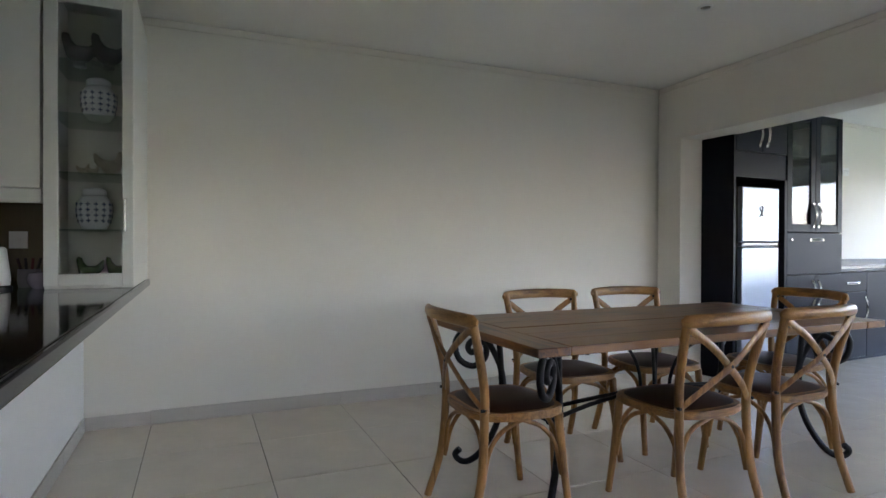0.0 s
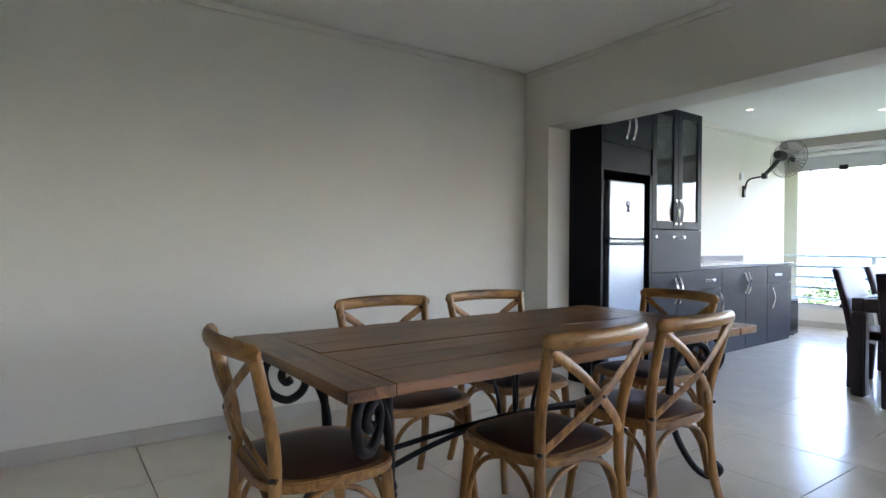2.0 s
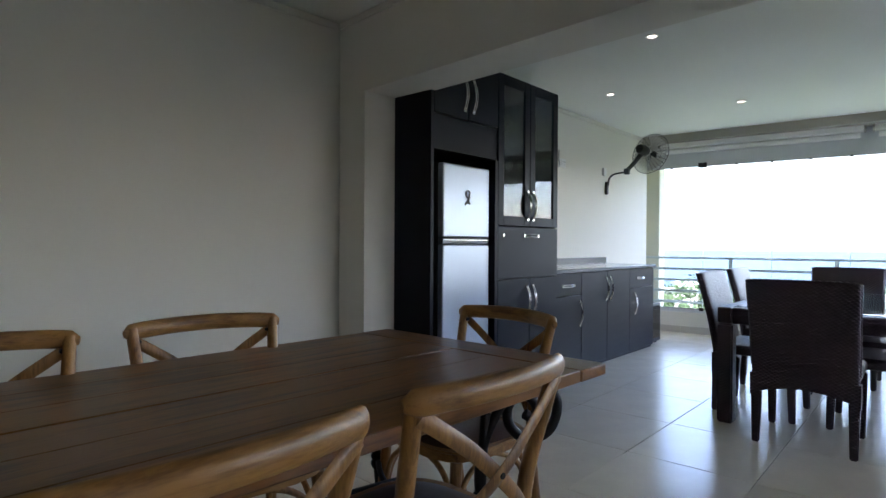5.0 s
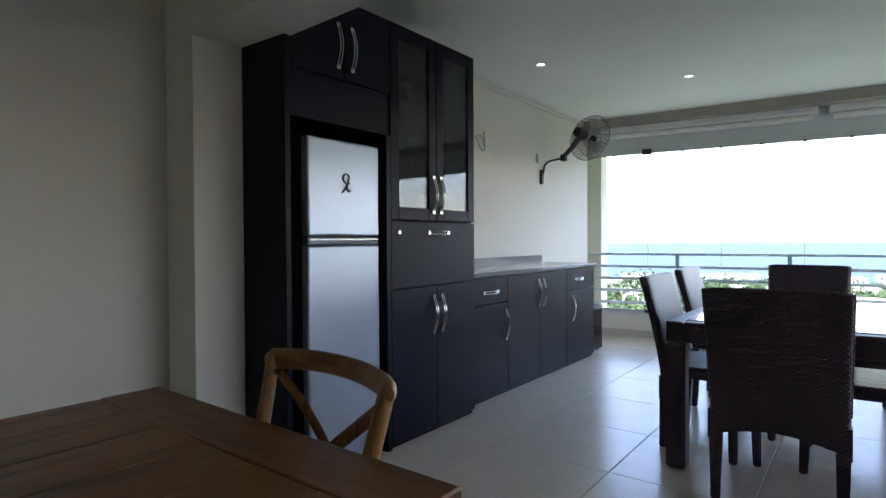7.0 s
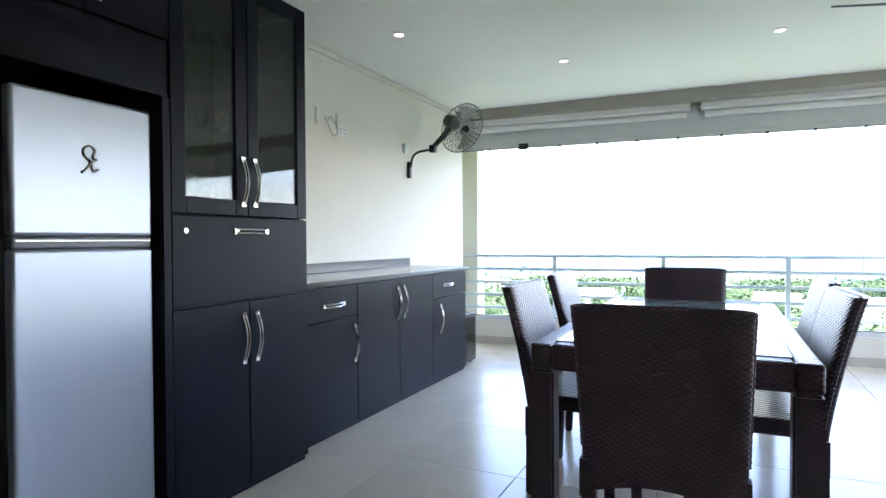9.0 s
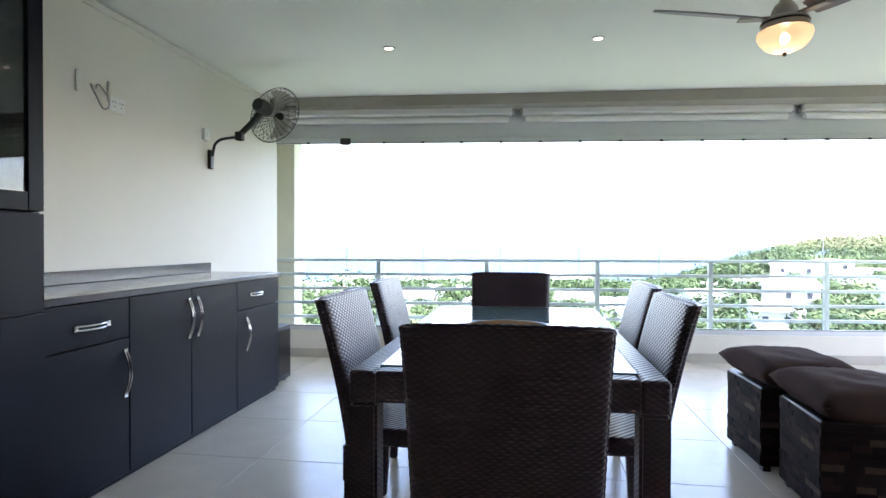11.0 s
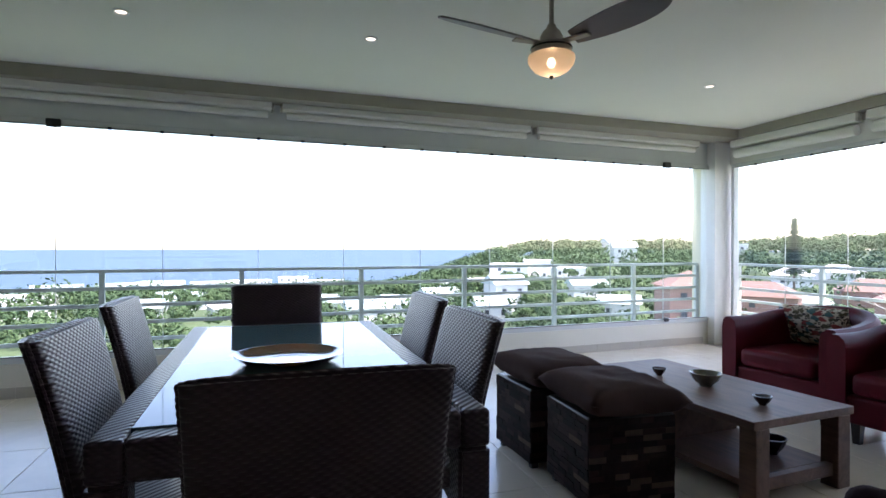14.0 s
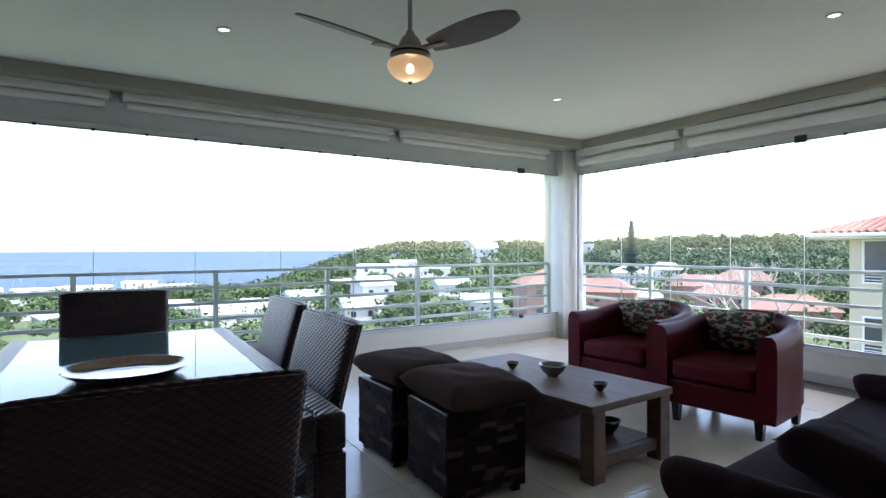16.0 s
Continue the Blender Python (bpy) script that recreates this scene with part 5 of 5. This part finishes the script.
cup = thing("utensil_pot", MD @ pose(-4.60, -0.58, 0.921), "grey stoneware pot of dark utensils beside the kettle", "pot")
part("pot", lathe([(0.0, 0.0), (0.045, 0.0), (0.05, 0.03), (0.048, 0.09), (0.043, 0.09), (0.042, 0.02), (0.0, 0.015)], 22), mat("stoneware", (0.22, 0.21, 0.22), 0.4), cup)
for k in range(4):
    part("utensil", tube([(0.01 * (k - 1.5), 0.008 * k - 0.01, 0.02), (0.028 * (k - 1.5), 0.02 * k - 0.03, 0.145)], 0.007, 6), mat("utensil %d" % k, ((0.05, 0.02, 0.02), (0.03, 0.02, 0.02), (0.12, 0.02, 0.02), (0.05, 0.04, 0.03))[k], 0.5), cup)
solid("sugar_bowl", lathe([(0.0, 0.0), (0.025, 0.0), (0.045, 0.025), (0.05, 0.05), (0.04, 0.075), (0.0, 0.085)], 22), mat("lilac glaze", (0.30, 0.28, 0.33), 0.2), "small rounded grey glazed sugar bowl on the counter", "bowl", m=MD @ pose(-4.535, -0.70, 0.921))
plug = thing("wall_socket", MD @ pose(-4.78, -0.013, 1.16), "white double socket on the splashback", "socket")
part("plate", rbox(-0.045, 0.045, -0.010, 0.0, -0.05, 0.05, 0.003), WHITE, plug)
part("rocker", rbox(-0.012, 0.012, -0.014, -0.010, -0.012, 0.012, 0.002), WHITE, plug)


# ---- outside ----
SEA = -28.0
OX, OY = 5.0, 1.0


def smooth(a, b, t):
    t = min(1, max(0, (t - a) / (b - a)))
    return t * t * (3 - 2 * t)


def height(x, y):
    """Ground height: a slope to the sea ahead and a wooded ridge to the right."""
    r = math.hypot(x - OX, y - OY)
    th = math.degrees(math.atan2(y - OY, x - OX))
    w = smooth(-9, -27, th) if th > -120 else 1.0
    coast = -14 - 14.5 * smooth(60, 430, r) - 14 * smooth(430, 520, r)
    ridge = -14 + (11.5 + 2.5 * smooth(-42, -55, th)) * smooth(90, 300, r) - 45 * smooth(330, 900, r)
    g = coast * (1 - w) + ridge * w
    return g + 1.2 * noise.noise(Vector((x * 0.018, y * 0.018, 0))) * smooth(30, 90, r)


GRASS = mat("coastal scrub ground", (0.050, 0.080, 0.026), 0.95, vary=0.45, scale=0.05, bump_scale=0.6)
SEAM = mat("sea", (0.050, 0.086, 0.125), 0.8, spec=0.12, vary=0.25, scale=0.004, bump_scale=0.08, stretch=(1, 0.25, 1))
rs = [10, 18, 28, 40, 55, 72, 92, 115, 140, 168, 200, 235, 275, 320, 370, 430, 500, 600, 760, 1000]
bm = bmesh.new()
rows = []
for r in rs:
    rows.append([bm.verts.new((OX + r * math.cos(k * math.tau / 120), OY + r * math.sin(k * math.tau / 120), height(OX + r * math.cos(k * math.tau / 120), OY + r * math.sin(k * math.tau / 120)))) for k in range(120)])
hub = bm.verts.new((OX, OY, -14))
for k in range(120):
    bm.faces.new((hub, rows[0][k], rows[0][(k + 1) % 120]))
    for a, b in zip(rows, rows[1:]):
        bm.faces.new((a[k], b[k], b[(k + 1) % 120], a[(k + 1) % 120]))
tagged(part("ground", bm, GRASS, None, "", 60), kind="structure")
bm = bmesh.new()
ring = [bm.verts.new((OX + 4700 * math.cos(k * math.tau / 96), OY + 4700 * math.sin(k * math.tau / 96), SEA)) for k in range(96)]
bm.faces.new(ring)
tagged(part("water", bm, SEAM, None, "", None), kind="structure")
wall("podium", [(-5, 10.2, -4.0, 4.6, -14.5, -0.31)], EXT)


def leaf_material(name, dark, light):
    m = bpy.data.materials.new(name)
    m.use_nodes = True
    nt = m.node_tree
    b = nt.nodes["Principled BSDF"]
    b.inputs["Roughness"].default_value = 0.85
    b.inputs["Specular IOR Level"].default_value = 0.2
    geo = nt.nodes.new("ShaderNodeNewGeometry")
    big = nt.nodes.new("ShaderNodeTexNoise")
    big.inputs["Scale"].default_value = 0.07
    co = nt.nodes.new("ShaderNodeTexCoord")
    nt.links.new(co.outputs["Object"], big.inputs["Vector"])
    a = nt.nodes.new("ShaderNodeMath")
    a.operation = "MULTIPLY_ADD"
    a.inputs[1].default_value = 0.30
    sub = nt.nodes.new("ShaderNodeMath")
    sub.operation = "MULTIPLY_ADD"
    sub.inputs[1].default_value, sub.inputs[2].default_value = 2.2, -0.8
    nt.links.new(big.outputs[0], sub.inputs[0])
    nt.links.new(geo.outputs["Random Per Island"], a.inputs[0])
    nt.links.new(sub.outputs[0], a.inputs[2])
    mx = nt.nodes.new("ShaderNodeMix")
    mx.data_type = "RGBA"
    mx.inputs[6].default_value, mx.inputs[7].default_value = (*dark, 1), (*light, 1)
    nt.links.new(a.outputs[0], mx.inputs[0])
    nt.links.new(mx.outputs[2], b.inputs["Base Color"])
    return m


LEAF = leaf_material("foliage", (0.024, 0.050, 0.022), (0.064, 0.104, 0.042))
BARK = mat("bark", (0.10, 0.075, 0.05), 0.9, vary=0.3, scale=6)
PALEBARK = mat("pale bark", (0.42, 0.38, 0.33), 0.8, vary=0.2, scale=8)


def crown_quads(rng, cx, cy, cz, r, h, n, size):
    """Leaf clumps over several uneven lobes of a crown."""
    lobes = [(cx, cy, cz, r)]
    for _ in range(5):
        a, d = rng.uniform(0, math.tau), rng.uniform(0.35, 0.8) * r
        lobes.append((cx + d * math.cos(a), cy + d * math.sin(a), cz + rng.uniform(-0.3, 0.35) * h, r * rng.uniform(0.4, 0.65)))
    vs = []
    for _ in range(n):
        lx, ly, lz, lr = lobes[rng.randrange(len(lobes))]
        a, s = rng.uniform(0, math.tau), rng.uniform(-0.55, 1)
        q = math.sqrt(1 - s * s)
        d = lr * rng.uniform(0.72, 1.05)
        p = np.array((lx + d * q * math.cos(a), ly + d * q * math.sin(a), lz + d * s * h / r * 0.8))
        k = size * rng.uniform(0.55, 1.3)
        nrm = np.array((q * math.cos(a), q * math.sin(a), s + 0.25)) + np.array([rng.uniform(-0.5, 0.5) for _ in range(3)])
        u = np.cross(nrm, (rng.uniform(-1, 1), rng.uniform(-1, 1), 0.3))
        u /= np.linalg.norm(u) + 1e-6
        v = np.cross(nrm / np.linalg.norm(nrm), u)
        c = rng.uniform(0.15, 0.4) * k
        m3 = nrm / np.linalg.norm(nrm) * c
        vs.append((p - u * k, p - v * k * 0.8 - m3 * 0.3, p + u * k * 1.1 - m3, p + v * k * 0.8, p + m3))
    return vs


def quads_to_mesh(name, quads, material):
    verts = [tuple(p) for q in quads for p in q]
    faces = []
    for i in range(len(quads)):
        o = i * 5
        faces += [(o, o + 1, o + 4), (o + 1, o + 2, o + 4), (o + 2, o + 3, o + 4), (o + 3, o, o + 4)]
    me = bpy.data.meshes.new(name)
    me.from_pydata(verts, [], faces)
    me.materials.append(material)
    return me


def polar(th, r):
    x, y = OX + r * math.cos(radians(th)), OY + r * math.sin(radians(th))
    return x, y, height(x, y)


# far woods in one mass, with gaps for the houses
HOUSES = [
    # bearing, distance, width, depth, storeys, turn, roof, wall
    (-20.5, 178, 10, 9, 1, 20, "flat", "white"), (-23.5, 182, 12, 9, 2, -10, "flat", "white"), (-26.0, 186, 8, 8, 2, 5, "flat", "white"), (-28.8, 190, 11, 9, 1, 12, "flat", "white"),
    (-17.0, 190, 12, 8, 1, 0, "flat", "white"), (-22.8, 128, 7.5, 7, 2, 25, "gable", "pale"), 
    (-33.4, 275, 9, 8, 2, 30, "gable", "white"), (-40.0, 104, 9, 9, 3, 18, "hip", "pink"), (-45.5, 120, 14, 9, 2, -8, "hip", "pink"), (-48.2, 175, 9, 7, 1, 5, "hip", "white"),
    (-51.5, 180, 10, 7, 1, -20, "hip", "white"), (-54.5, 150, 16, 9, 1, 12, "hip", "pink"), (-58.0, 160, 14, 9, 1, 0, "hip", "pink"), 
    (-61.5, 120, 14, 9, 1, 10, "hip", "pink"), (-44.0, 250, 8, 8, 2, 0, "flat", "pale"), 
    (5.5, 380, 22, 12, 2, 0, "flat", "white"), (2.0, 400, 26, 12, 2, 8, "flat", "white"), (-2.0, 385, 18, 12, 3, -5, "flat", "white"), (-5.0, 395, 24, 12, 2, 4, "flat", "white"), (9.5, 330, 20, 11, 2, -5, "gable", "white"),
    (13.0, 300, 18, 11, 2, 8, "gable", "pale"), (-8.5, 350, 22, 12, 1, 2, "flat", "white"), (-12.0, 330, 24, 10, 1, 10, "flat", "white"), (17.5, 260, 16, 10, 2, 0, "gable", "white"), (0.5, 210, 16, 10, 1, 10, "hip", "white"), (8.0, 190, 14, 9, 1, -12, "gable", "white"),
]
HOUSES += [
    (-8.9, 125, 9, 7, 1, 10, "gable", "white"), (-12.2, 132, 8, 7, 1, -10, "gable", "white"), (-21.4, 118, 7, 6, 1, 15, "gable", "pale"), (-33.8, 124, 8, 6, 1, 0, "gable", "pale"), (-34.3, 240, 9, 8, 2, 10, "gable", "pale"),
    (-40.4, 150, 8, 7, 2, 0, "flat", "white"), (-46.8, 150, 8, 6, 1, 5, "hip", "white"), (-49.3, 134, 8, 6, 1, 0, "hip", "white"), (-56.5, 138, 12, 8, 1, 0, "hip", "pink"), (-30.8, 152, 9, 6, 1, 20, "gable", "pale"),
    (-16.2, 142, 9, 7, 1, 25, "gable", "white"), (-4.6, 150, 10, 7, 1, -6, "gable", "white"), (3.4, 142, 12, 8, 1, 12, "flat", "white"), (11.8, 150, 11, 7, 1, -9, "gable", "white"), (20.0, 180, 14, 9, 2, 4, "flat", "white"), (23.5, 230, 18, 10, 2, 0, "flat", "white"),
]
rng = random.Random(11)
spots = []
for _ in range(3600):
    th = rng.uniform(-84, 40)
    r = 40 + 330 * rng.random() ** 0.75
    if th > -10 and r > 265:
        continue
    near = False
    for hb, hr, hw, hd, *_ in HOUSES:
        da = abs(th - hb)
        if (da < math.degrees(hw * 0.62 / hr) and -14 - r * 0.09 < r - hr < hd * 0.7):
            near = True
    if th > -9 and 60 < r < 110 and rng.random() < 0.55:
        near = True
    if not near:
        spots.append((th, r))
spots = spots[:1900]
quads, near_trees = [], []
for th, r in spots:
    x, y, z = polar(th, r)
    cr = rng.choice((2.2, 2.8, 3.4, 4.2, 5.6)) * rng.uniform(0.85, 1.15) * (1.0 if r > 70 else 0.8)
    hh = cr * rng.uniform(0.75, 1.15)
    top = rng.uniform(3.0, 6.0) if r < 130 else rng.uniform(4.0, 8.5)
    if r < 62:
        near_trees.append((x, y, z, cr, hh, top * 0.8))
        continue
    n = 230 if r < 150 else 130 if r < 240 else 80
    quads += crown_quads(rng, x, y, z + top * 0.62, cr, hh, n, 0.24 + r * 0.0013)
ob = new("far_woods", quads_to_mesh("far_woods", quads, LEAF))
tagged(ob, "dense green coastal trees covering the hillside", "trees", kind="stuff")
for x, y, z, cr, hh, top in near_trees:
    t = thing("tree", pose(x, y, z), "leafy green coastal tree below the building", "tree", "trees")
    tr = bmesh.new()
    tube([(0, 0, -0.4), (0.15, 0.1, top * 0.3), (0.05, 0.2, top * 0.62)], [0.22, 0.16, 0.09], 8, tr)
    for k in range(4):
        a = k * 1.7
        tube([(0.1, 0.1, top * 0.34), (0.5 * cr * math.cos(a) * 0.5, 0.5 * cr * math.sin(a) * 0.5, top * 0.52), (0.55 * cr * math.cos(a), 0.55 * cr * math.sin(a), top * 0.68)], [0.09, 0.06, 0.03], 6, tr)
    part("trunk", tr, BARK, t)
    c = new("crown", quads_to_mesh("crown", crown_quads(rng, 0, 0, top * 0.66, cr, hh, 700, 0.25), LEAF))
    c.parent = t

# a tall column-shaped pine on the skyline
px, py, pz = polar(-48.4, 152)
pine = thing("pine_tree", pose(px, py, pz), "tall narrow dark pine standing above the roofs", "tree")
part("trunk", tube([(0, 0, -0.5), (0, 0, 19.0)], [0.35, 0.05], 8), BARK, pine)
pq = []
for tier in range(30):
    z = 6.0 + tier * 0.44
    rad = 2.7 * (1 - tier / 33) * (0.72 + 0.28 * math.sin(tier * 2.1))
    for k in range(13):
        a = k * math.tau / 13 + tier * 0.5
        for q in range(4):
            d = rad * (0.3 + 0.7 * q / 3)
            p = np.array((d * math.cos(a), d * math.sin(a), z + 0.25 * d - 0.12 * d * d * 0.3))
            u, v = np.array((math.cos(a), math.sin(a), 0.2)) * 0.62, np.array((-math.sin(a), math.cos(a), 0)) * 0.5
            pq.append((p - u, p - v, p + u, p + v, p + np.array((0, 0, 0.35))))
cpine = new("crown", quads_to_mesh("crown", pq, leaf_material("pine needles", (0.012, 0.030, 0.018), (0.03, 0.06, 0.03))))
cpine.parent = pine

# a bare pale tree near the side window
bx, by, bz = polar(-60.5, 24)
bare = thing("bare_tree", pose(bx, by, bz), "leafless tree with pale forked branches", "tree")
brng = random.Random(4)
tw = bmesh.new()


def branch(p, d, length, r, depth):
    q = p + d * length * 0.5 + Vector((brng.uniform(-0.1, 0.1), brng.uniform(-0.1, 0.1), 0)) * length
    e = q + d * length * 0.5
    tube([p, q, e], [r, r * 0.8, r * 0.62], 5, tw)
    if depth:
        for _ in range(3):
            nd = (d + Vector((brng.uniform(-0.8, 0.8), brng.uniform(-0.8, 0.8), brng.uniform(-0.05, 0.6)))).normalized()
            branch(e, nd, length * 0.68, r * 0.6, depth - 1)


branch(Vector((0, 0, 8.8)), Vector((0.1, 0.1, 1)).normalized(), 2.3, 0.11, 4)
part("limbs", tw, PALEBARK, bare)
part("trunk", tube([(0, 0, -0.5), (0, 0, 8.85)], [0.18, 0.11], 8), PALEBARK, bare)

WALLS = {"white": mat("limewashed wall", (0.58, 0.57, 0.55), 0.8, vary=0.05, scale=0.5), "pale": mat("pale grey wall", (0.52, 0.52, 0.50), 0.8, vary=0.06, scale=0.5), "pink": mat("terracotta render", (0.26, 0.15, 0.12), 0.85, vary=0.08, scale=0.5)}
ROOFS = {"flat": mat("flat white roof", (0.68, 0.68, 0.66), 0.8, vary=0.05), "gable": mat("pale sheet roof", (0.34, 0.40, 0.40), 0.5, vary=0.06), "hip": mat("clay roof", (0.15, 0.085, 0.066), 0.8, vary=0.15, scale=1.5), "whip": mat("white sheet roof", (0.55, 0.55, 0.55), 0.6, vary=0.06)}
DARKGLASS = mat("dark window glass", (0.05, 0.06, 0.07), 0.15)


def gable_roof(w, d, z, rise, over, hip):
    bm = bmesh.new()
    a, b = w / 2 + over, d / 2 + over
    lo = [bm.verts.new(p) for p in ((-a, -b, z), (a, -b, z), (a, b, z), (-a, b, z))]
    k = a - b * 0.9 if hip and a > b else (a * 0.02 if hip else a)
    r0, r1 = bm.verts.new((-k, 0, z + rise)), bm.verts.new((k, 0, z + rise))
    bm.faces.new(lo[::-1])
    bm.faces.new((lo[0], lo[1], r1, r0)), bm.faces.new((lo[2], lo[3], r0, r1))
    bm.faces.new((lo[1], lo[2], r1)), bm.faces.new((lo[3], lo[0], r0))
    return bm


def house(th, r, w, d, storeys, turn, roof, tone):
    x, y, z = polar(th, r)
    H = 2.9 * storeys
    root = thing("house", pose(x, y, z, 0, 0, th + 180 + turn - 90), {"flat": "white flat-roofed villa among the trees", "gable": "pale house with a pitched sheet roof among the trees", "hip": "house with a clay hipped roof among the trees"}[roof], "house", "hillside houses")
    part("wall", rbox(-w / 2, w / 2, -d / 2, d / 2, -3.0, H, 0.03, 1), WALLS[tone], root, "", None)
    if roof == "flat":
        part("roof", rbox(-w / 2 - 0.25, w / 2 + 0.25, -d / 2 - 0.25, d / 2 + 0.25, H + 0.002, H + 0.35, 0.04, 1), ROOFS["flat"], root, "", None)
    else:
        part("roof", gable_roof(w, d, H + 0.01, min(w, d) * 0.28, 0.5, roof == "hip"), ROOFS["whip"] if roof == "hip" and tone == "white" else ROOFS[roof], root, "", None)
    n = max(2, int(w / 4.2))
    wm = mesh_of("window", rbox(-0.5, 0.5, -0.06, 0.0, 0, 1.1, 0.01, 1), DARKGLASS)
    for st in range(storeys):
        for k in range(n):
            for side in (-1, 1):
                o = new("window", wm)
                o.parent = root
                o.matrix_basis = pose((k + 0.5) * w / n - w / 2, side * (d / 2 + 0.01), st * 2.9 + 0.9, 0, 0, 0 if side < 0 else 180)


for hs in HOUSES:
    house(*hs)

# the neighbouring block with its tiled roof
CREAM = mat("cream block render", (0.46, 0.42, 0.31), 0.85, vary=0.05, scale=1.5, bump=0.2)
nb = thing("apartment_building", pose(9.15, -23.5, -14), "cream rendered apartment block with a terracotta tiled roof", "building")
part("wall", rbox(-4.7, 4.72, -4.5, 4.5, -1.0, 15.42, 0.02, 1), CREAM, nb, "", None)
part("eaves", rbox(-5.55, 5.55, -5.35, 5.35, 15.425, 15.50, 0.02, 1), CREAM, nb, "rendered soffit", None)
part("gutter", rbox(-5.62, 5.62, 5.28, 5.42, 15.505, 15.62, 0.03, 2), ALU, nb, "pale gutter", None)
part("gutter", rbox(5.48, 5.62, -5.42, 5.279, 15.505, 15.62, 0.03, 2), ALU, nb, "pale gutter", None)
CLAY = mat("terracotta roof tile", (0.17, 0.082, 0.062), 0.8, vary=0.25, scale=2.0, per_object=0.4)
RISE, RB, RA = 1.65, 5.4, 5.6
roof = part("roof", gable_roof(9.4, 9.0, 15.60, RISE, 0.9, True), CLAY, nb, "terracotta tiled hipped roof", None)
for k in range(46):
    x = -5.5 + k * 0.245
    f = min(1.0, (RA - abs(x)) / (RB * 0.9))
    if f < 0.06:
        continue
    part("tile_row", tube([(x, RB, 15.63), (x, RB * (1 - f), 15.63 + RISE * f)], 0.075, 6), CLAY, roof)
for k in range(40):
    y = -5.2 + k * 0.27
    f = max(0.0, 1 - abs(y) / RB)
    if f < 0.06:
        continue
    part("tile_row", tube([(RA, y, 15.63), (RA - RB * 0.9 * f, y, 15.63 + RISE * f)], 0.075, 6), CLAY, roof)
for zz in (14.05, 11.6, 9.15):
    for xx in (3.45, 0.6, -2.3):
        wn2 = part("window", rbox(xx - 0.85, xx + 0.85, 4.45, 4.52, zz, zz + 1.3, 0.01, 1), DARKGLASS, nb, "", None)
        for q in (-0.88, -0.03, 0.82):
            part("frame", rbox(xx + q, xx + q + 0.06, 4.50, 4.56, zz, zz + 1.3, 0.01, 1), ALU, wn2, "", None)
        for q in (-0.06, 1.3):
            part("frame", rbox(xx - 0.88, xx + 0.88, 4.50, 4.57, zz + q, zz + q + 0.06, 0.01, 1), ALU, wn2, "", None)
        for i in range(4):
            part("bar", rbox(xx - 0.85, xx + 0.85, 4.56, 4.58, zz + 0.06 + i * 0.10, zz + 0.085 + i * 0.10, 0.004, 1), ALU, wn2, "", None)

# ---- floor tiles ----
def tiles(parent, m, x0, nx, tx, y0, ny, ty, z):
    me = mesh_of("tile", rbox(0.002, tx - 0.002, 0.002, ty - 0.002, z - 0.006, z, 0.0012, 1), TILE)
    for i in range(nx):
        for j in range(ny):
            ob = new("tile", me)
            ob.parent = parent
            ob.matrix_basis = m @ pose(x0 + i * tx, y0 + j * ty, 0)


tiles(floor, MD, -3.49 - 3 * 0.603, 10, 0.603, -1.19 - 10 * 0.603, 12, 0.603, -0.0012)
tiles(floor, Matrix(), 5.02 - 0.658, 9, 0.658, 1.881 - 8 * 0.631, 12, 0.631, 0.0)
